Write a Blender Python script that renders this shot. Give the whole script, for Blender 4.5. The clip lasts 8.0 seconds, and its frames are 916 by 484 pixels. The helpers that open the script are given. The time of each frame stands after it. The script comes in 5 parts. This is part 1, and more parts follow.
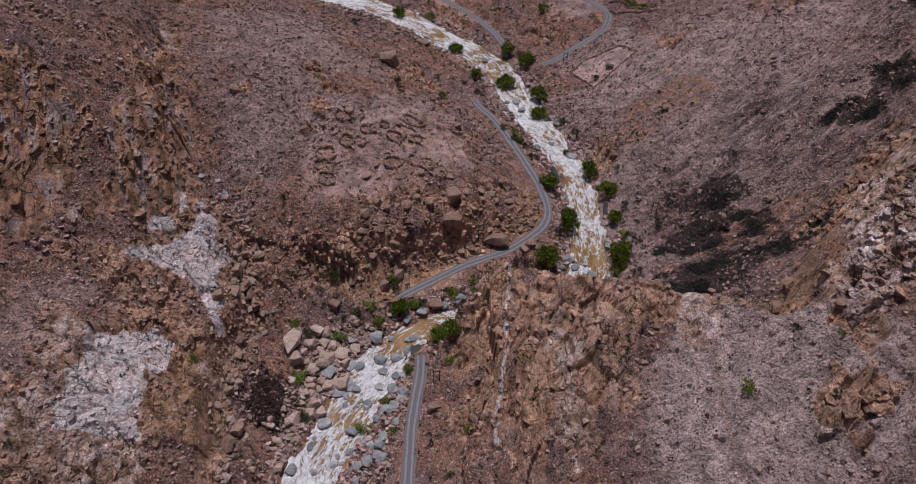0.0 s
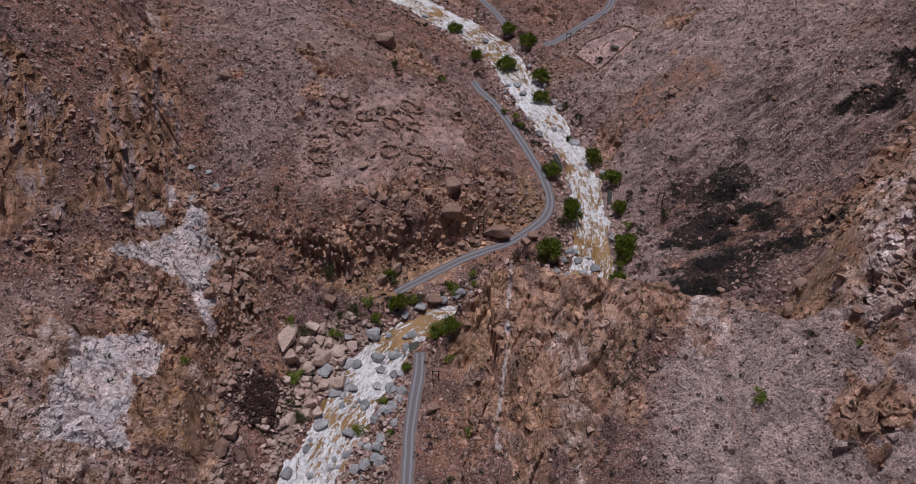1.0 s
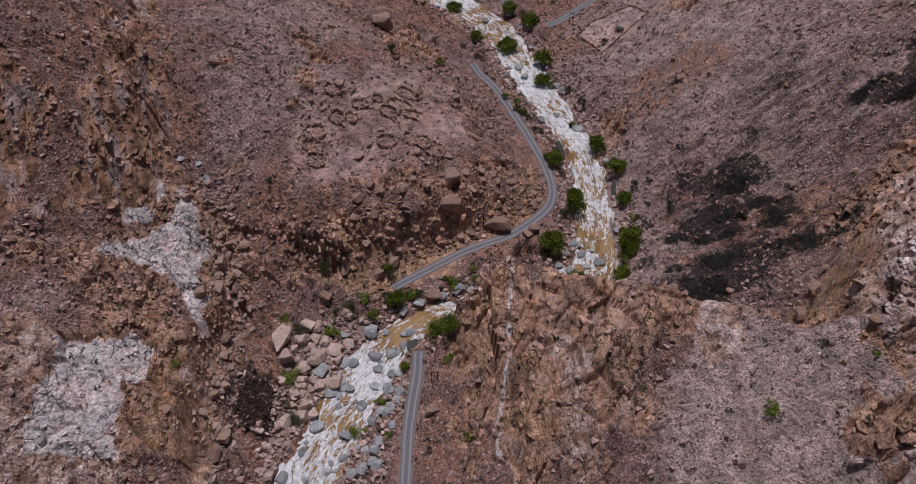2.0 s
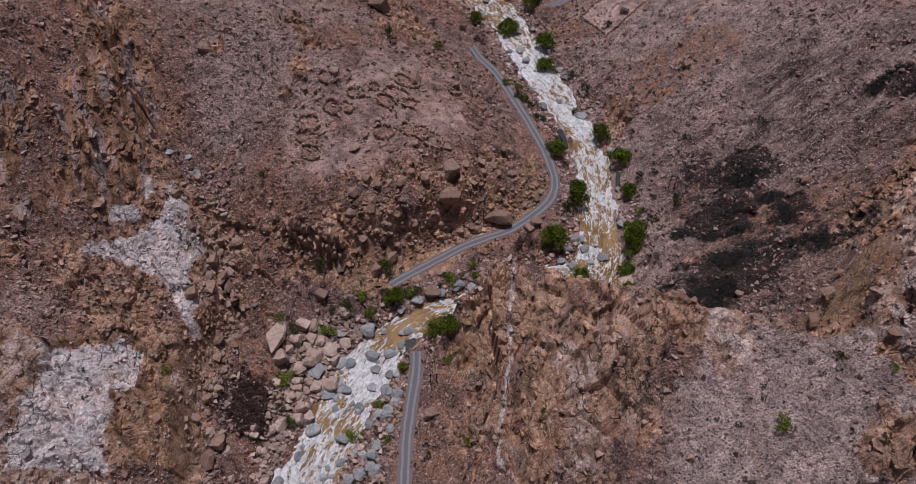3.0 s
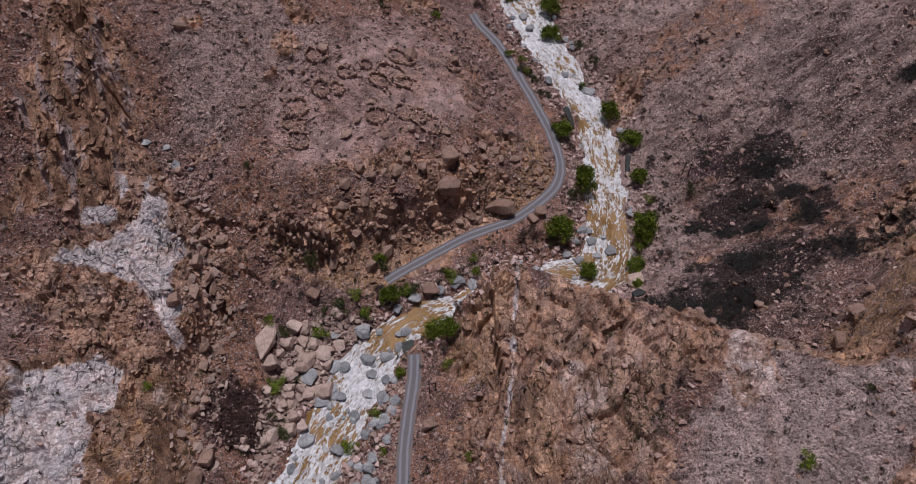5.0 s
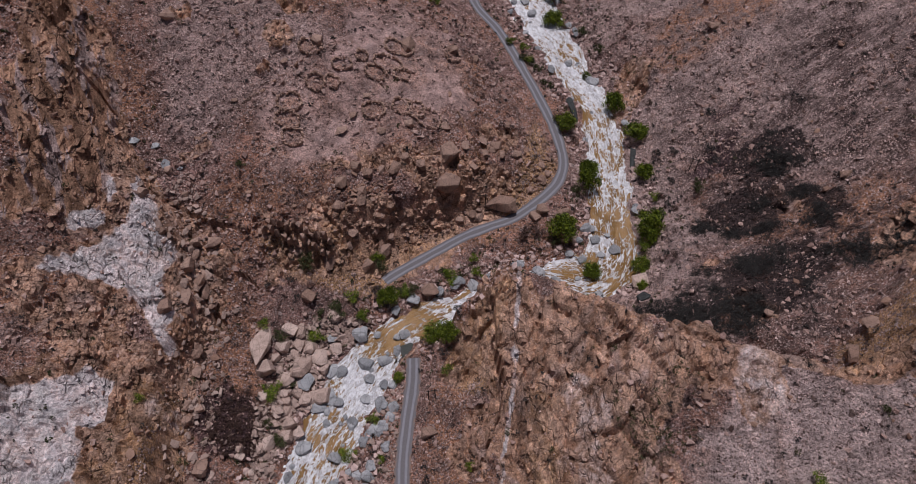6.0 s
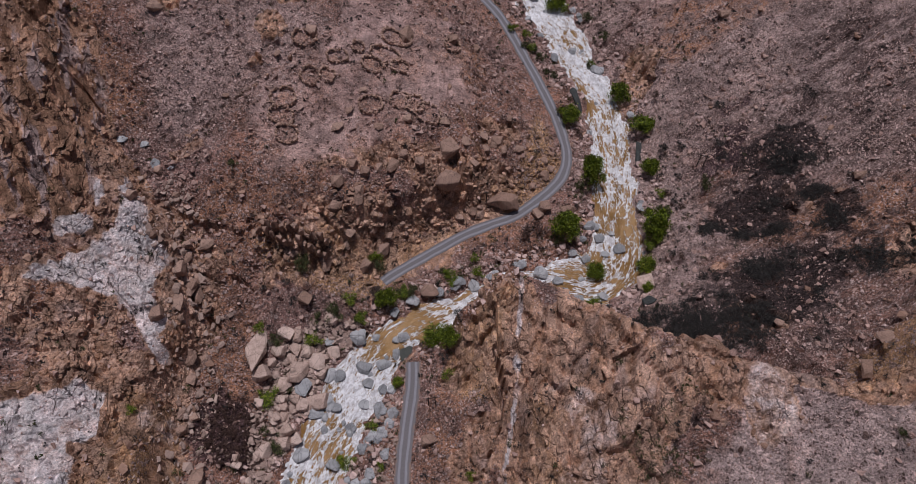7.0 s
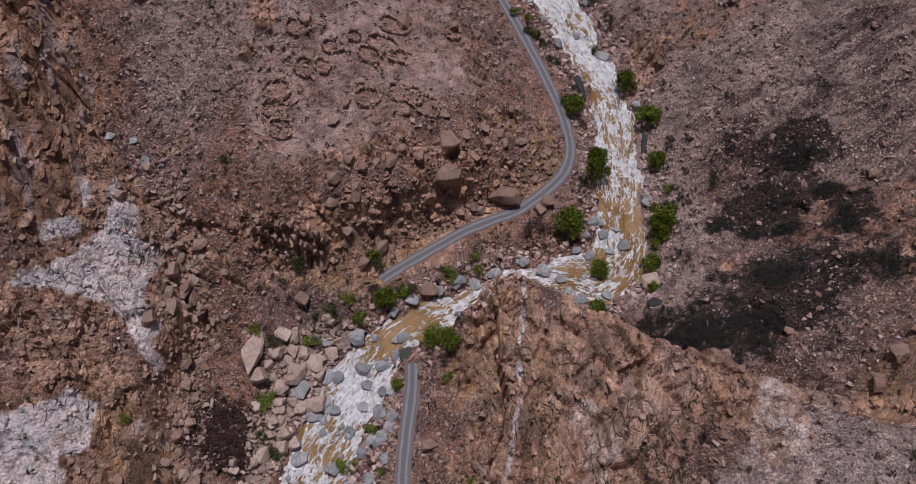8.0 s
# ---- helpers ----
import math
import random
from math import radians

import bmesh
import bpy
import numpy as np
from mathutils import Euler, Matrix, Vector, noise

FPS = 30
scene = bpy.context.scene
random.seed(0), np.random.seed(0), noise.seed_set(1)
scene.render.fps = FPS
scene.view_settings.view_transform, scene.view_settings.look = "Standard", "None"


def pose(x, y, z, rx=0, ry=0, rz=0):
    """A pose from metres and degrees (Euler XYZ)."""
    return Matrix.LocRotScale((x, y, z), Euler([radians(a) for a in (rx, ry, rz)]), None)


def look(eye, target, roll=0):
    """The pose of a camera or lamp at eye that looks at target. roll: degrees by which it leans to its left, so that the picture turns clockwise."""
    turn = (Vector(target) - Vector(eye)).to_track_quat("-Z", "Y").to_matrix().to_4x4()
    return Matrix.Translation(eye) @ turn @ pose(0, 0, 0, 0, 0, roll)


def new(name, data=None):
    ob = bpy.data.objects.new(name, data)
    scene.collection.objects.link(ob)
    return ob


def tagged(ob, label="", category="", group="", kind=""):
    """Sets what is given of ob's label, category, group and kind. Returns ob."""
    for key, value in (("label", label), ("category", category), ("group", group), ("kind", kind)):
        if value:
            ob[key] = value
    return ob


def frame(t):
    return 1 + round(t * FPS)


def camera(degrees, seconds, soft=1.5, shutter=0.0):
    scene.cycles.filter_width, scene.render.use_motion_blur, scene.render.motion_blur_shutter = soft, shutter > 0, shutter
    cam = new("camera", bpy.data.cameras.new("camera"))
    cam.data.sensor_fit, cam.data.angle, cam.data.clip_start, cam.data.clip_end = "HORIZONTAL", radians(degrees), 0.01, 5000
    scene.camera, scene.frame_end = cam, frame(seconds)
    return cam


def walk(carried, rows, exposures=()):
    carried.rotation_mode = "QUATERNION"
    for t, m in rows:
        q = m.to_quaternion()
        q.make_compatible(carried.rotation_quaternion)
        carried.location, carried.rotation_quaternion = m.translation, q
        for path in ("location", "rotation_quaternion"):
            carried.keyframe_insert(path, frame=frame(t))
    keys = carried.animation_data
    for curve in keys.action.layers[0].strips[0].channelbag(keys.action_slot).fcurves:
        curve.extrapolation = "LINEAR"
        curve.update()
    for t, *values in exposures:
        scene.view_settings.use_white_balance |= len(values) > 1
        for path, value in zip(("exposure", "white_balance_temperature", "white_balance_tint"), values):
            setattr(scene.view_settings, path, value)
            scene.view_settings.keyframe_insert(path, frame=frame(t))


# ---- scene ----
cam = camera(65.7, 8.0, soft=0.6)
METRES, EYE, TILT, LEAN, TURN = 75.0, 163.0, -41.9, 0.0, 0.0
ROWS = [
    (0.0, 0.0, 0.0, 0.0, 0.0, 0.0, -0.0),
    (0.5, -0.0011, 0.0474, 0.0428, -0.04, -1.16, 0.03),
    (1.0, -0.0013, 0.0925, 0.0832, -0.06, -2.26, 0.05),
    (1.5, -0.0016, 0.14, 0.1257, -0.09, -3.44, 0.08),
    (3.0, -0.0045, 0.2781, 0.2511, -0.23, -6.94, 0.12),
    (3.5, -0.0053, 0.3257, 0.294, -0.26, -8.16, 0.14),
    (4.0, -0.0046, 0.3708, 0.3346, -0.26, -9.34, 0.17),
    (4.5, -0.0056, 0.4186, 0.3776, -0.31, -10.58, 0.21),
    (6.0, -0.006, 0.5575, 0.5025, -0.41, -14.15, 0.29),
    (6.5, -0.0072, 0.6055, 0.5451, -0.45, -15.43, 0.3),
    (7.0, -0.0074, 0.6511, 0.5852, -0.46, -16.66, 0.34),
    (7.5, -0.0083, 0.6989, 0.6274, -0.49, -17.99, 0.36),
    (8.0, -0.0088, 0.7441, 0.6679, -0.51, -19.49, 0.38),
]
LOOK = (-0.40, 5980, 17)   # exposure in stops, white balance kelvin and tint, the same all along
walk(cam, [(t, pose(0, 0, EYE, TILT, LEAN, TURN) @ pose(METRES * x, METRES * y, METRES * z, 90 + pitch, roll, yaw)) for t, x, y, z, yaw, pitch, roll in ROWS],
     exposures=[(0.0, *LOOK), (8.0, *LOOK)])

# ---- light: a thin overcast, the sun veiled and high in the north ----
SUN_UP, SUN_FROM = 75, 352   # elevation, and the compass bearing it shines from (north is +y, clockwise)
world = bpy.data.worlds.new("sky")
scene.world = world
world.use_nodes = True
sky = world.node_tree.nodes.new("ShaderNodeTexSky")
sky.sky_type, sky.sun_disc = "NISHITA", False
sky.sun_elevation, sky.sun_rotation = radians(SUN_UP), radians(SUN_FROM)
sky.air_density, sky.dust_density, sky.ozone_density = 1.0, 4.0, 1.0
world.node_tree.links.new(sky.outputs["Color"], world.node_tree.nodes["Background"].inputs["Color"])
world.node_tree.nodes["Background"].inputs["Strength"].default_value = 0.040
sun = new("sun", bpy.data.lights.new("sun", "SUN"))
sun.data.energy, sun.data.angle, sun.data.color = 3.4, radians(4), (1.0, 0.95, 0.9)
bearing = radians(SUN_FROM)
sun.matrix_world = look((200 * math.sin(bearing) * math.cos(radians(SUN_UP)), 200 * math.cos(bearing) * math.cos(radians(SUN_UP)), 200 * math.sin(radians(SUN_UP))), (0, 0, 0))


# ---- materials ----
class Nodes:
    """A short way to write node materials."""

    def __init__(self, name, rough=0.9, spec=0.3):
        self.mat = bpy.data.materials.new(name)
        self.mat.use_nodes = True
        self.tree = self.mat.node_tree
        self.bsdf = self.tree.nodes["Principled BSDF"]
        self.geo = self.tree.nodes.new("ShaderNodeNewGeometry")
        self.bsdf.inputs["Roughness"].default_value = rough
        self.bsdf.inputs["Specular IOR Level"].default_value = spec

    def put(self, socket, value):
        if isinstance(value, bpy.types.NodeSocket):
            self.tree.links.new(value, socket)
        elif isinstance(value, tuple) and len(value) == 3 and socket.type == "RGBA":
            socket.default_value = (*value, 1)
        else:
            socket.default_value = value

    def place(self):
        return self.geo.outputs["Position"]

    def scaled(self, scale, turn=0.0, at=None):
        n = self.tree.nodes.new("ShaderNodeMapping")
        self.put(n.inputs["Vector"], at or self.place())
        n.inputs["Rotation"].default_value = (0, 0, radians(turn))
        n.inputs["Scale"].default_value = scale
        return n.outputs["Vector"]

    def beds(self, east, north, run, at=None):
        """Place measured across upright beds (east, north: the way across), and run times as slowly along them."""
        across, length = self.tree.nodes.new("ShaderNodeVectorMath"), self.tree.nodes.new("ShaderNodeVectorMath")
        for n, way in ((across, (east, north, 0)), (length, (-north * run, east * run, run))):
            n.operation = "DOT_PRODUCT"
            self.put(n.inputs[0], at or self.place())
            n.inputs[1].default_value = way
        n = self.tree.nodes.new("ShaderNodeCombineXYZ")
        self.put(n.inputs[0], across.outputs["Value"])
        self.put(n.inputs[1], length.outputs["Value"])
        return n.outputs[0]

    def noise(self, scale, detail=4.0, rough=0.6, at=None, warp=0.0):
        n = self.tree.nodes.new("ShaderNodeTexNoise")
        self.put(n.inputs["Vector"], at or self.place())
        n.inputs["Scale"].default_value, n.inputs["Detail"].default_value = scale, detail
        n.inputs["Roughness"].default_value, n.inputs["Distortion"].default_value = rough, warp
        return n.outputs["Fac"]

    def cells(self, scale, feature="F1", out="Distance", at=None, jitter=1.0):
        n = self.tree.nodes.new("ShaderNodeTexVoronoi")
        n.feature = feature
        self.put(n.inputs["Vector"], at or self.place())
        n.inputs["Scale"].default_value, n.inputs["Randomness"].default_value = scale, jitter
        return n.outputs[out]

    def ramp(self, value, low, high, a=0.0, b=1.0):
        n = self.tree.nodes.new("ShaderNodeMapRange")
        n.interpolation_type = "SMOOTHSTEP"
        self.put(n.inputs["Value"], value)
        n.inputs["From Min"].default_value, n.inputs["From Max"].default_value = low, high
        n.inputs["To Min"].default_value, n.inputs["To Max"].default_value = a, b
        return n.outputs["Result"]

    def math(self, how, a, b=0.0):
        n = self.tree.nodes.new("ShaderNodeMath")
        n.operation = how
        self.put(n.inputs[0], a)
        self.put(n.inputs[1], b)
        return n.outputs[0]

    def mix(self, fac, a, b, how="MIX"):
        n = self.tree.nodes.new("ShaderNodeMix")
        n.data_type, n.blend_type = "RGBA", how
        self.put(n.inputs[0], fac)
        self.put(n.inputs[6], a)
        self.put(n.inputs[7], b)
        return n.outputs[2]

    def grey(self, value):
        n = self.tree.nodes.new("ShaderNodeCombineColor")
        for i in range(3):
            self.put(n.inputs[i], value)
        return n.outputs[0]

    def attribute(self, name):
        n = self.tree.nodes.new("ShaderNodeAttribute")
        n.attribute_name = name
        return n.outputs["Fac"]

    def island(self):
        return self.geo.outputs["Random Per Island"]

    def each(self):
        return self.tree.nodes.new("ShaderNodeObjectInfo").outputs["Random"]

    def bump(self, height, metres, strength=1.0):
        n = self.tree.nodes.new("ShaderNodeBump")
        n.inputs["Distance"].default_value, n.inputs["Strength"].default_value = metres, strength
        self.put(n.inputs["Height"], height)
        self.put(self.bsdf.inputs["Normal"], n.outputs["Normal"])

    def done(self, colour, rough=None):
        self.put(self.bsdf.inputs["Base Color"], colour)
        if rough is not None:
            self.put(self.bsdf.inputs["Roughness"], rough)
        return self.mat


def land_material():
    """Bare mountain ground: gravel talus, red soil, jointed rock, pale rock, scorched brush."""
    m = Nodes("mountain_ground", 0.95, 0.12)
    broad, middle, fine = m.noise(0.035, 5), m.noise(0.22, 6, 0.68, warp=0.4), m.noise(2.4, 5, 0.75)
    rock_here, pale_here, dust_here, stony = m.attribute("rock"), m.attribute("pale"), m.attribute("dust"), m.attribute("stony")
    soil = m.mix(m.ramp(broad, 0.4, 0.62), (0.34, 0.205, 0.178), (0.42, 0.218, 0.152))
    soil = m.mix(m.attribute("scree"), soil, (0.64, 0.485, 0.45))
    lay = m.noise(0.30, 4, 0.6, at=m.beds(0.25, -0.97, 0.16), warp=0.5)
    soil = m.mix(m.math("MULTIPLY", m.attribute("dark_soil"), m.ramp(lay, 0.40, 0.56, 0.25, 1.0)), soil, (0.165, 0.112, 0.104))
    soil = m.mix(m.math("MULTIPLY", m.attribute("red"), m.ramp(middle, 0.3, 0.6)), soil, (0.43, 0.222, 0.138))
    soil = m.mix(m.math("MULTIPLY", m.attribute("ochre"), 0.85), soil, (0.54, 0.325, 0.175))
    soil = m.mix(dust_here, soil, (0.60, 0.415, 0.375))
    # loose stones of three sizes, each with its own tone, over the fines
    sway = m.tree.nodes.new("ShaderNodeTexNoise")
    sway.inputs["Scale"].default_value = 1.3
    m.put(sway.inputs["Vector"], m.place())
    warped = m.mix(0.35, m.place(), sway.outputs["Color"], "ADD")
    proud = 0.0
    bare = m.math("SUBTRACT", 1.0, m.math("MULTIPLY", dust_here, 0.85))
    gap_shade = m.math("SUBTRACT", bare, m.math("MULTIPLY", m.attribute("scree"), 0.6))
    for scale, share in ((4.2, 0.72), (2.2, 0.70), (1.0, 0.88)):
        tone = m.tree.nodes.new("ShaderNodeSeparateColor")
        m.put(tone.inputs[0], m.cells(scale, "F1", "Color", at=warped))
        edge = m.cells(scale, "DISTANCE_TO_EDGE", "Distance", at=warped)
        here = m.math("MULTIPLY", m.math("MULTIPLY", m.ramp(tone.outputs[0], share, share + 0.04), m.ramp(edge, 0.05, 0.14)), bare)
        soil = m.mix(here, soil, m.mix(tone.outputs[1], (0.15, 0.092, 0.078), (0.64, 0.485, 0.445)))
        # shade in the gaps between stones, put into the soil colour as dark rims
        soil = m.mix(m.math("MULTIPLY", m.ramp(edge, 0.0, 0.06, 0.22, 0.0), gap_shade), soil, (0.075, 0.045, 0.038))
        proud = m.math("ADD", m.math("MULTIPLY", here, 0.5 / scale), proud)
    # the rock: orange-brown and grey, jointed, stained dark, with pale faces
    tone = m.noise(0.10, 5, 0.62, warp=0.8)
    rock = m.mix(m.ramp(tone, 0.38, 0.60), (0.41, 0.226, 0.14), (0.61, 0.375, 0.262))
    rock = m.mix(m.ramp(m.noise(0.055, 5, 0.62, warp=1.2), 0.54, 0.66), rock, (0.50, 0.355, 0.31))
    bend = m.tree.nodes.new("ShaderNodeTexNoise")
    bend.inputs["Scale"].default_value, bend.inputs["Detail"].default_value = 0.3, 3.0
    m.put(bend.inputs["Vector"], m.place())
    bent = m.mix(2.6, warped, bend.outputs["Color"], "ADD")
    bedded = m.scaled((1.0, 0.52, 0.5), 0, at=bent)
    # steep beds of the western wall: long bands of grey and orange-brown, split by dark clefts
    upright = m.beds(0.963, 0.27, 0.13, at=bent)
    band = m.noise(0.36, 4, 0.62, at=upright)
    strata = m.mix(m.ramp(band, 0.41, 0.48), (0.20, 0.108, 0.065), (0.44, 0.255, 0.165))
    strata = m.mix(m.ramp(band, 0.53, 0.58), strata, (0.42, 0.325, 0.315))
    strata = m.mix(m.ramp(m.noise(1.1, 4, 0.65, at=upright), 0.52, 0.66, 0.0, 0.7), strata, (0.13, 0.075, 0.05))
    rock = m.mix(m.math("MULTIPLY", m.attribute("ochre"), m.ramp(middle, 0.28, 0.5, 0.35, 0.9)), rock, m.mix(m.ramp(tone, 0.4, 0.6), (0.42, 0.24, 0.13), (0.62, 0.375, 0.225)))
    face = m.tree.nodes.new("ShaderNodeSeparateColor")
    m.put(face.inputs[0], m.cells(0.55, "F1", "Color", at=bedded))
    rock = m.mix(m.ramp(face.outputs[0], 0.3, 0.9, 0.0, 0.42), rock, (0.57, 0.385, 0.305))
    rock = m.mix(m.ramp(face.outputs[1], 0.6, 0.9, 0.0, 0.5), rock, (0.19, 0.112, 0.08))
    small = m.tree.nodes.new("ShaderNodeSeparateColor")
    m.put(small.inputs[0], m.cells(1.25, "F1", "Color", at=warped))
    rock = m.mix(m.ramp(small.outputs[0], 0.1, 1.0, 0.0, 0.42), rock, m.mix(small.outputs[1], (0.16, 0.094, 0.066), (0.60, 0.42, 0.34)))
    rock = m.mix(m.math("MULTIPLY", stony, 0.8), rock, strata)
    # bleached rock: near white to lilac grey, rust in the hollows
    pale = m.mix(m.ramp(middle, 0.40, 0.58), (0.90, 0.82, 0.81), (0.70, 0.585, 0.565))
    pale = m.mix(m.ramp(m.noise(0.13, 5, 0.66, warp=1.0), 0.50, 0.62, 0.0, 0.7), pale, (0.48, 0.325, 0.27))
    pale = m.mix(m.ramp(face.outputs[2], 0.45, 0.95, 0.0, 0.5), pale, (0.62, 0.575, 0.60))
    pale = m.mix(m.ramp(small.outputs[0], 0.2, 1.0, 0.0, 0.35), pale, m.mix(small.outputs[1], (0.40, 0.30, 0.27), (0.93, 0.88, 0.87)))
    rock = m.mix(m.ramp(m.math("ADD", m.math("MULTIPLY", m.math("SUBTRACT", middle, 0.5), 1.3), pale_here), 0.30, 0.82), rock, pale)
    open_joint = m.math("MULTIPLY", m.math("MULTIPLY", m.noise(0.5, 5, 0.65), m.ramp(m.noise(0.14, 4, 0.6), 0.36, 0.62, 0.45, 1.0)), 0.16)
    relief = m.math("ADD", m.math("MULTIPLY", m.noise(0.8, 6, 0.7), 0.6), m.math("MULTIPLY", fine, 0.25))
    # joints: the shade inside them is put into the rock colour, besides the relief
    for scale, joint_shade in ((0.42, 0.42), (1.3, 0.38)):
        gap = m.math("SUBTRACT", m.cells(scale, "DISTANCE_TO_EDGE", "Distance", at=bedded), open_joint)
        rock = m.mix(m.ramp(gap, -0.08, -0.035, joint_shade, 0.0), rock, (0.045, 0.028, 0.022))
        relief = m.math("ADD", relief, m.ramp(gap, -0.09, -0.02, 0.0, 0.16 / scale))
    colour = m.mix(m.ramp(m.math("ADD", rock_here, m.math("MULTIPLY", m.math("SUBTRACT", middle, 0.5), 0.9)), 0.40, 0.56), soil, rock)
    scorched = m.mix(m.ramp(fine, 0.4, 0.65), (0.020, 0.016, 0.018), (0.075, 0.052, 0.05))
    ash = m.math("ADD", m.attribute("burn"), m.math("MULTIPLY", m.math("SUBTRACT", m.noise(0.33, 7, 0.75), 0.5), 2.4))
    colour = m.mix(m.ramp(ash, 0.45, 0.92, 0.0, 0.9), colour, scorched)
    colour = m.mix(m.math("MULTIPLY", m.attribute("ash"), 0.88), colour, m.mix(m.ramp(fine, 0.4, 0.65), (0.075, 0.045, 0.050), (0.13, 0.08, 0.082)))
    # grain and stains, light and dark
    smoother = m.math("MAXIMUM", m.math("MULTIPLY", rock_here, 0.45), m.math("MAXIMUM", m.math("MULTIPLY", dust_here, 0.7), m.math("MULTIPLY", m.attribute("scree"), 0.35)))
    colour = m.mix(m.math("SUBTRACT", 1.0, smoother), colour, m.mix(1.0, colour, m.grey(m.ramp(fine, 0.36, 0.64, 0.46, 1.40)), "MULTIPLY"))
    colour = m.mix(1.0, colour, m.grey(m.ramp(middle, 0.32, 0.68, 0.60, 1.30)), "MULTIPLY")
    # broken blocks differ in tone from piece to piece
    colour = m.mix(1.0, colour, m.grey(m.ramp(m.attribute("piece"), 0.0, 1.0, 0.76, 1.24)), "MULTIPLY")
    loose = m.math("ADD", m.math("MULTIPLY", m.noise(1.1, 6, 0.72), 0.9), m.math("ADD", m.math("MULTIPLY", fine, 0.35), proud))
    m.bump(m.math("ADD", m.math("MULTIPLY", loose, m.math("SUBTRACT", 1.0, rock_here)), m.math("MULTIPLY", relief, rock_here)), 1.2, 1.0)
    return m.done(colour)


def stone_material(name, light, dark, spread=0.5, wet=0.0):
    """Broken rock, each piece of its own tone."""
    m = Nodes(name, 0.9 - 0.4 * wet, 0.3)
    own = m.island()
    grain, stain = m.noise(5.0, 5, 0.7), m.noise(0.9, 4, 0.6, warp=0.5)
    colour = m.mix(own, light, dark)
    colour = m.mix(m.ramp(stain, 0.4, 0.75, 0.0, spread), colour, tuple(0.5 * c for c in dark))
    colour = m.mix(m.ramp(grain, 0.3, 0.75, 0.0, 0.35), colour, tuple(min(1, 1.35 * c) for c in light))
    m.bump(m.math("ADD", grain, stain), 0.25, 0.7)
    return m.done(colour)


def boulder_material(name, light, dark):
    """Larger boulders, told apart object by object."""
    m = Nodes(name, 0.88, 0.3)
    grain, stain = m.noise(3.2, 6, 0.7), m.noise(0.45, 4, 0.6, warp=0.8)
    colour = m.mix(m.each(), light, dark)
    colour = m.mix(m.ramp(stain, 0.42, 0.7, 0.0, 0.6), colour, tuple(0.55 * c for c in dark))
    colour = m.mix(m.ramp(grain, 0.35, 0.75, 0.0, 0.4), colour, tuple(min(1, 1.3 * c) for c in light))
    seam = m.cells(0.5, "DISTANCE_TO_EDGE", at=m.scaled((1.0, 0.6, 0.45), 30))
    colour = m.mix(m.ramp(seam, 0.0, 0.025, 0.55, 0.0), colour, (0.05, 0.04, 0.035))
    m.bump(m.math("ADD", grain, stain), 0.35, 0.8)
    return m.done(colour)


def water_material():
    """Silt-brown flood water, broken to white foam along the current."""
    m = Nodes("flood_water", 0.25, 0.5)
    uv = m.tree.nodes.new("ShaderNodeUVMap")
    uv.uv_map = "flow"
    flow = uv.outputs["UV"]

    def streak(scale, stretch, warp, detail=5.0):
        return m.noise(scale, detail, 0.62, at=m.scaled((stretch, 1, 1), 0, at=flow), warp=warp)

    curl = m.tree.nodes.new("ShaderNodeTexNoise")
    curl.inputs["Scale"].default_value, curl.inputs["Detail"].default_value = 0.55, 4.0
    m.put(curl.inputs["Vector"], m.scaled((0.6, 1, 1), 0, at=flow))
    curled = m.mix(2.4, flow, curl.outputs["Color"], "ADD")
    wild = m.attribute("wild")
    broad = streak(0.16, 0.45, 1.4)
    # how much of the water is covered, from clear brown to closed white
    cover = m.math("ADD", wild, m.math("MULTIPLY", m.math("SUBTRACT", streak(0.3, 0.4, 1.8, 4.0), 0.5), 1.35))
    cover = m.math("ADD", cover, m.math("MULTIPLY", m.math("SUBTRACT", streak(1.1, 0.6, 1.5, 4.0), 0.5), 0.8))

    def net(scale, stretch, least, most):
        """Lacy foam: the seams between cells of open water, wider where the cover is thick."""
        seam = m.cells(scale, "DISTANCE_TO_EDGE", at=m.scaled((stretch, 1, 1), 0, at=curled))
        wide = m.ramp(cover, 0.22, 1.0, least, most)
        return m.ramp(m.math("SUBTRACT", seam, wide), -0.04, 0.03, 1.0, 0.0)

    foam = m.math("MAXIMUM", net(0.75, 0.26, -0.04, 0.26), m.math("MULTIPLY", net(1.7, 0.34, -0.09, 0.30), 0.95))
    foam = m.math("MAXIMUM", foam, m.math("MULTIPLY", net(3.4, 0.6, -0.24, 0.30), 0.8))
    fleck = streak(2.2, 0.7, 1.5, 8.0)
    foam = m.math("MULTIPLY", foam, m.ramp(fleck, 0.34, 0.5, 0.55, 1.0))
    silt = m.mix(m.ramp(broad, 0.38, 0.62), (0.235, 0.125, 0.032), (0.43, 0.262, 0.118))
    silt = m.mix(m.ramp(fleck, 0.36, 0.6, 0.35, 0.0), silt, (0.12, 0.06, 0.016))
    white = m.mix(m.ramp(streak(0.9, 0.7, 1.0), 0.36, 0.6), (0.60, 0.585, 0.60), (0.93, 0.93, 0.95))
    m.bump(m.math("ADD", m.math("MULTIPLY", foam, 0.6), fleck), 0.45, 0.9)
    return m.done(m.mix(foam, silt, white), m.ramp(foam, 0.1, 0.8, 0.25, 0.8))


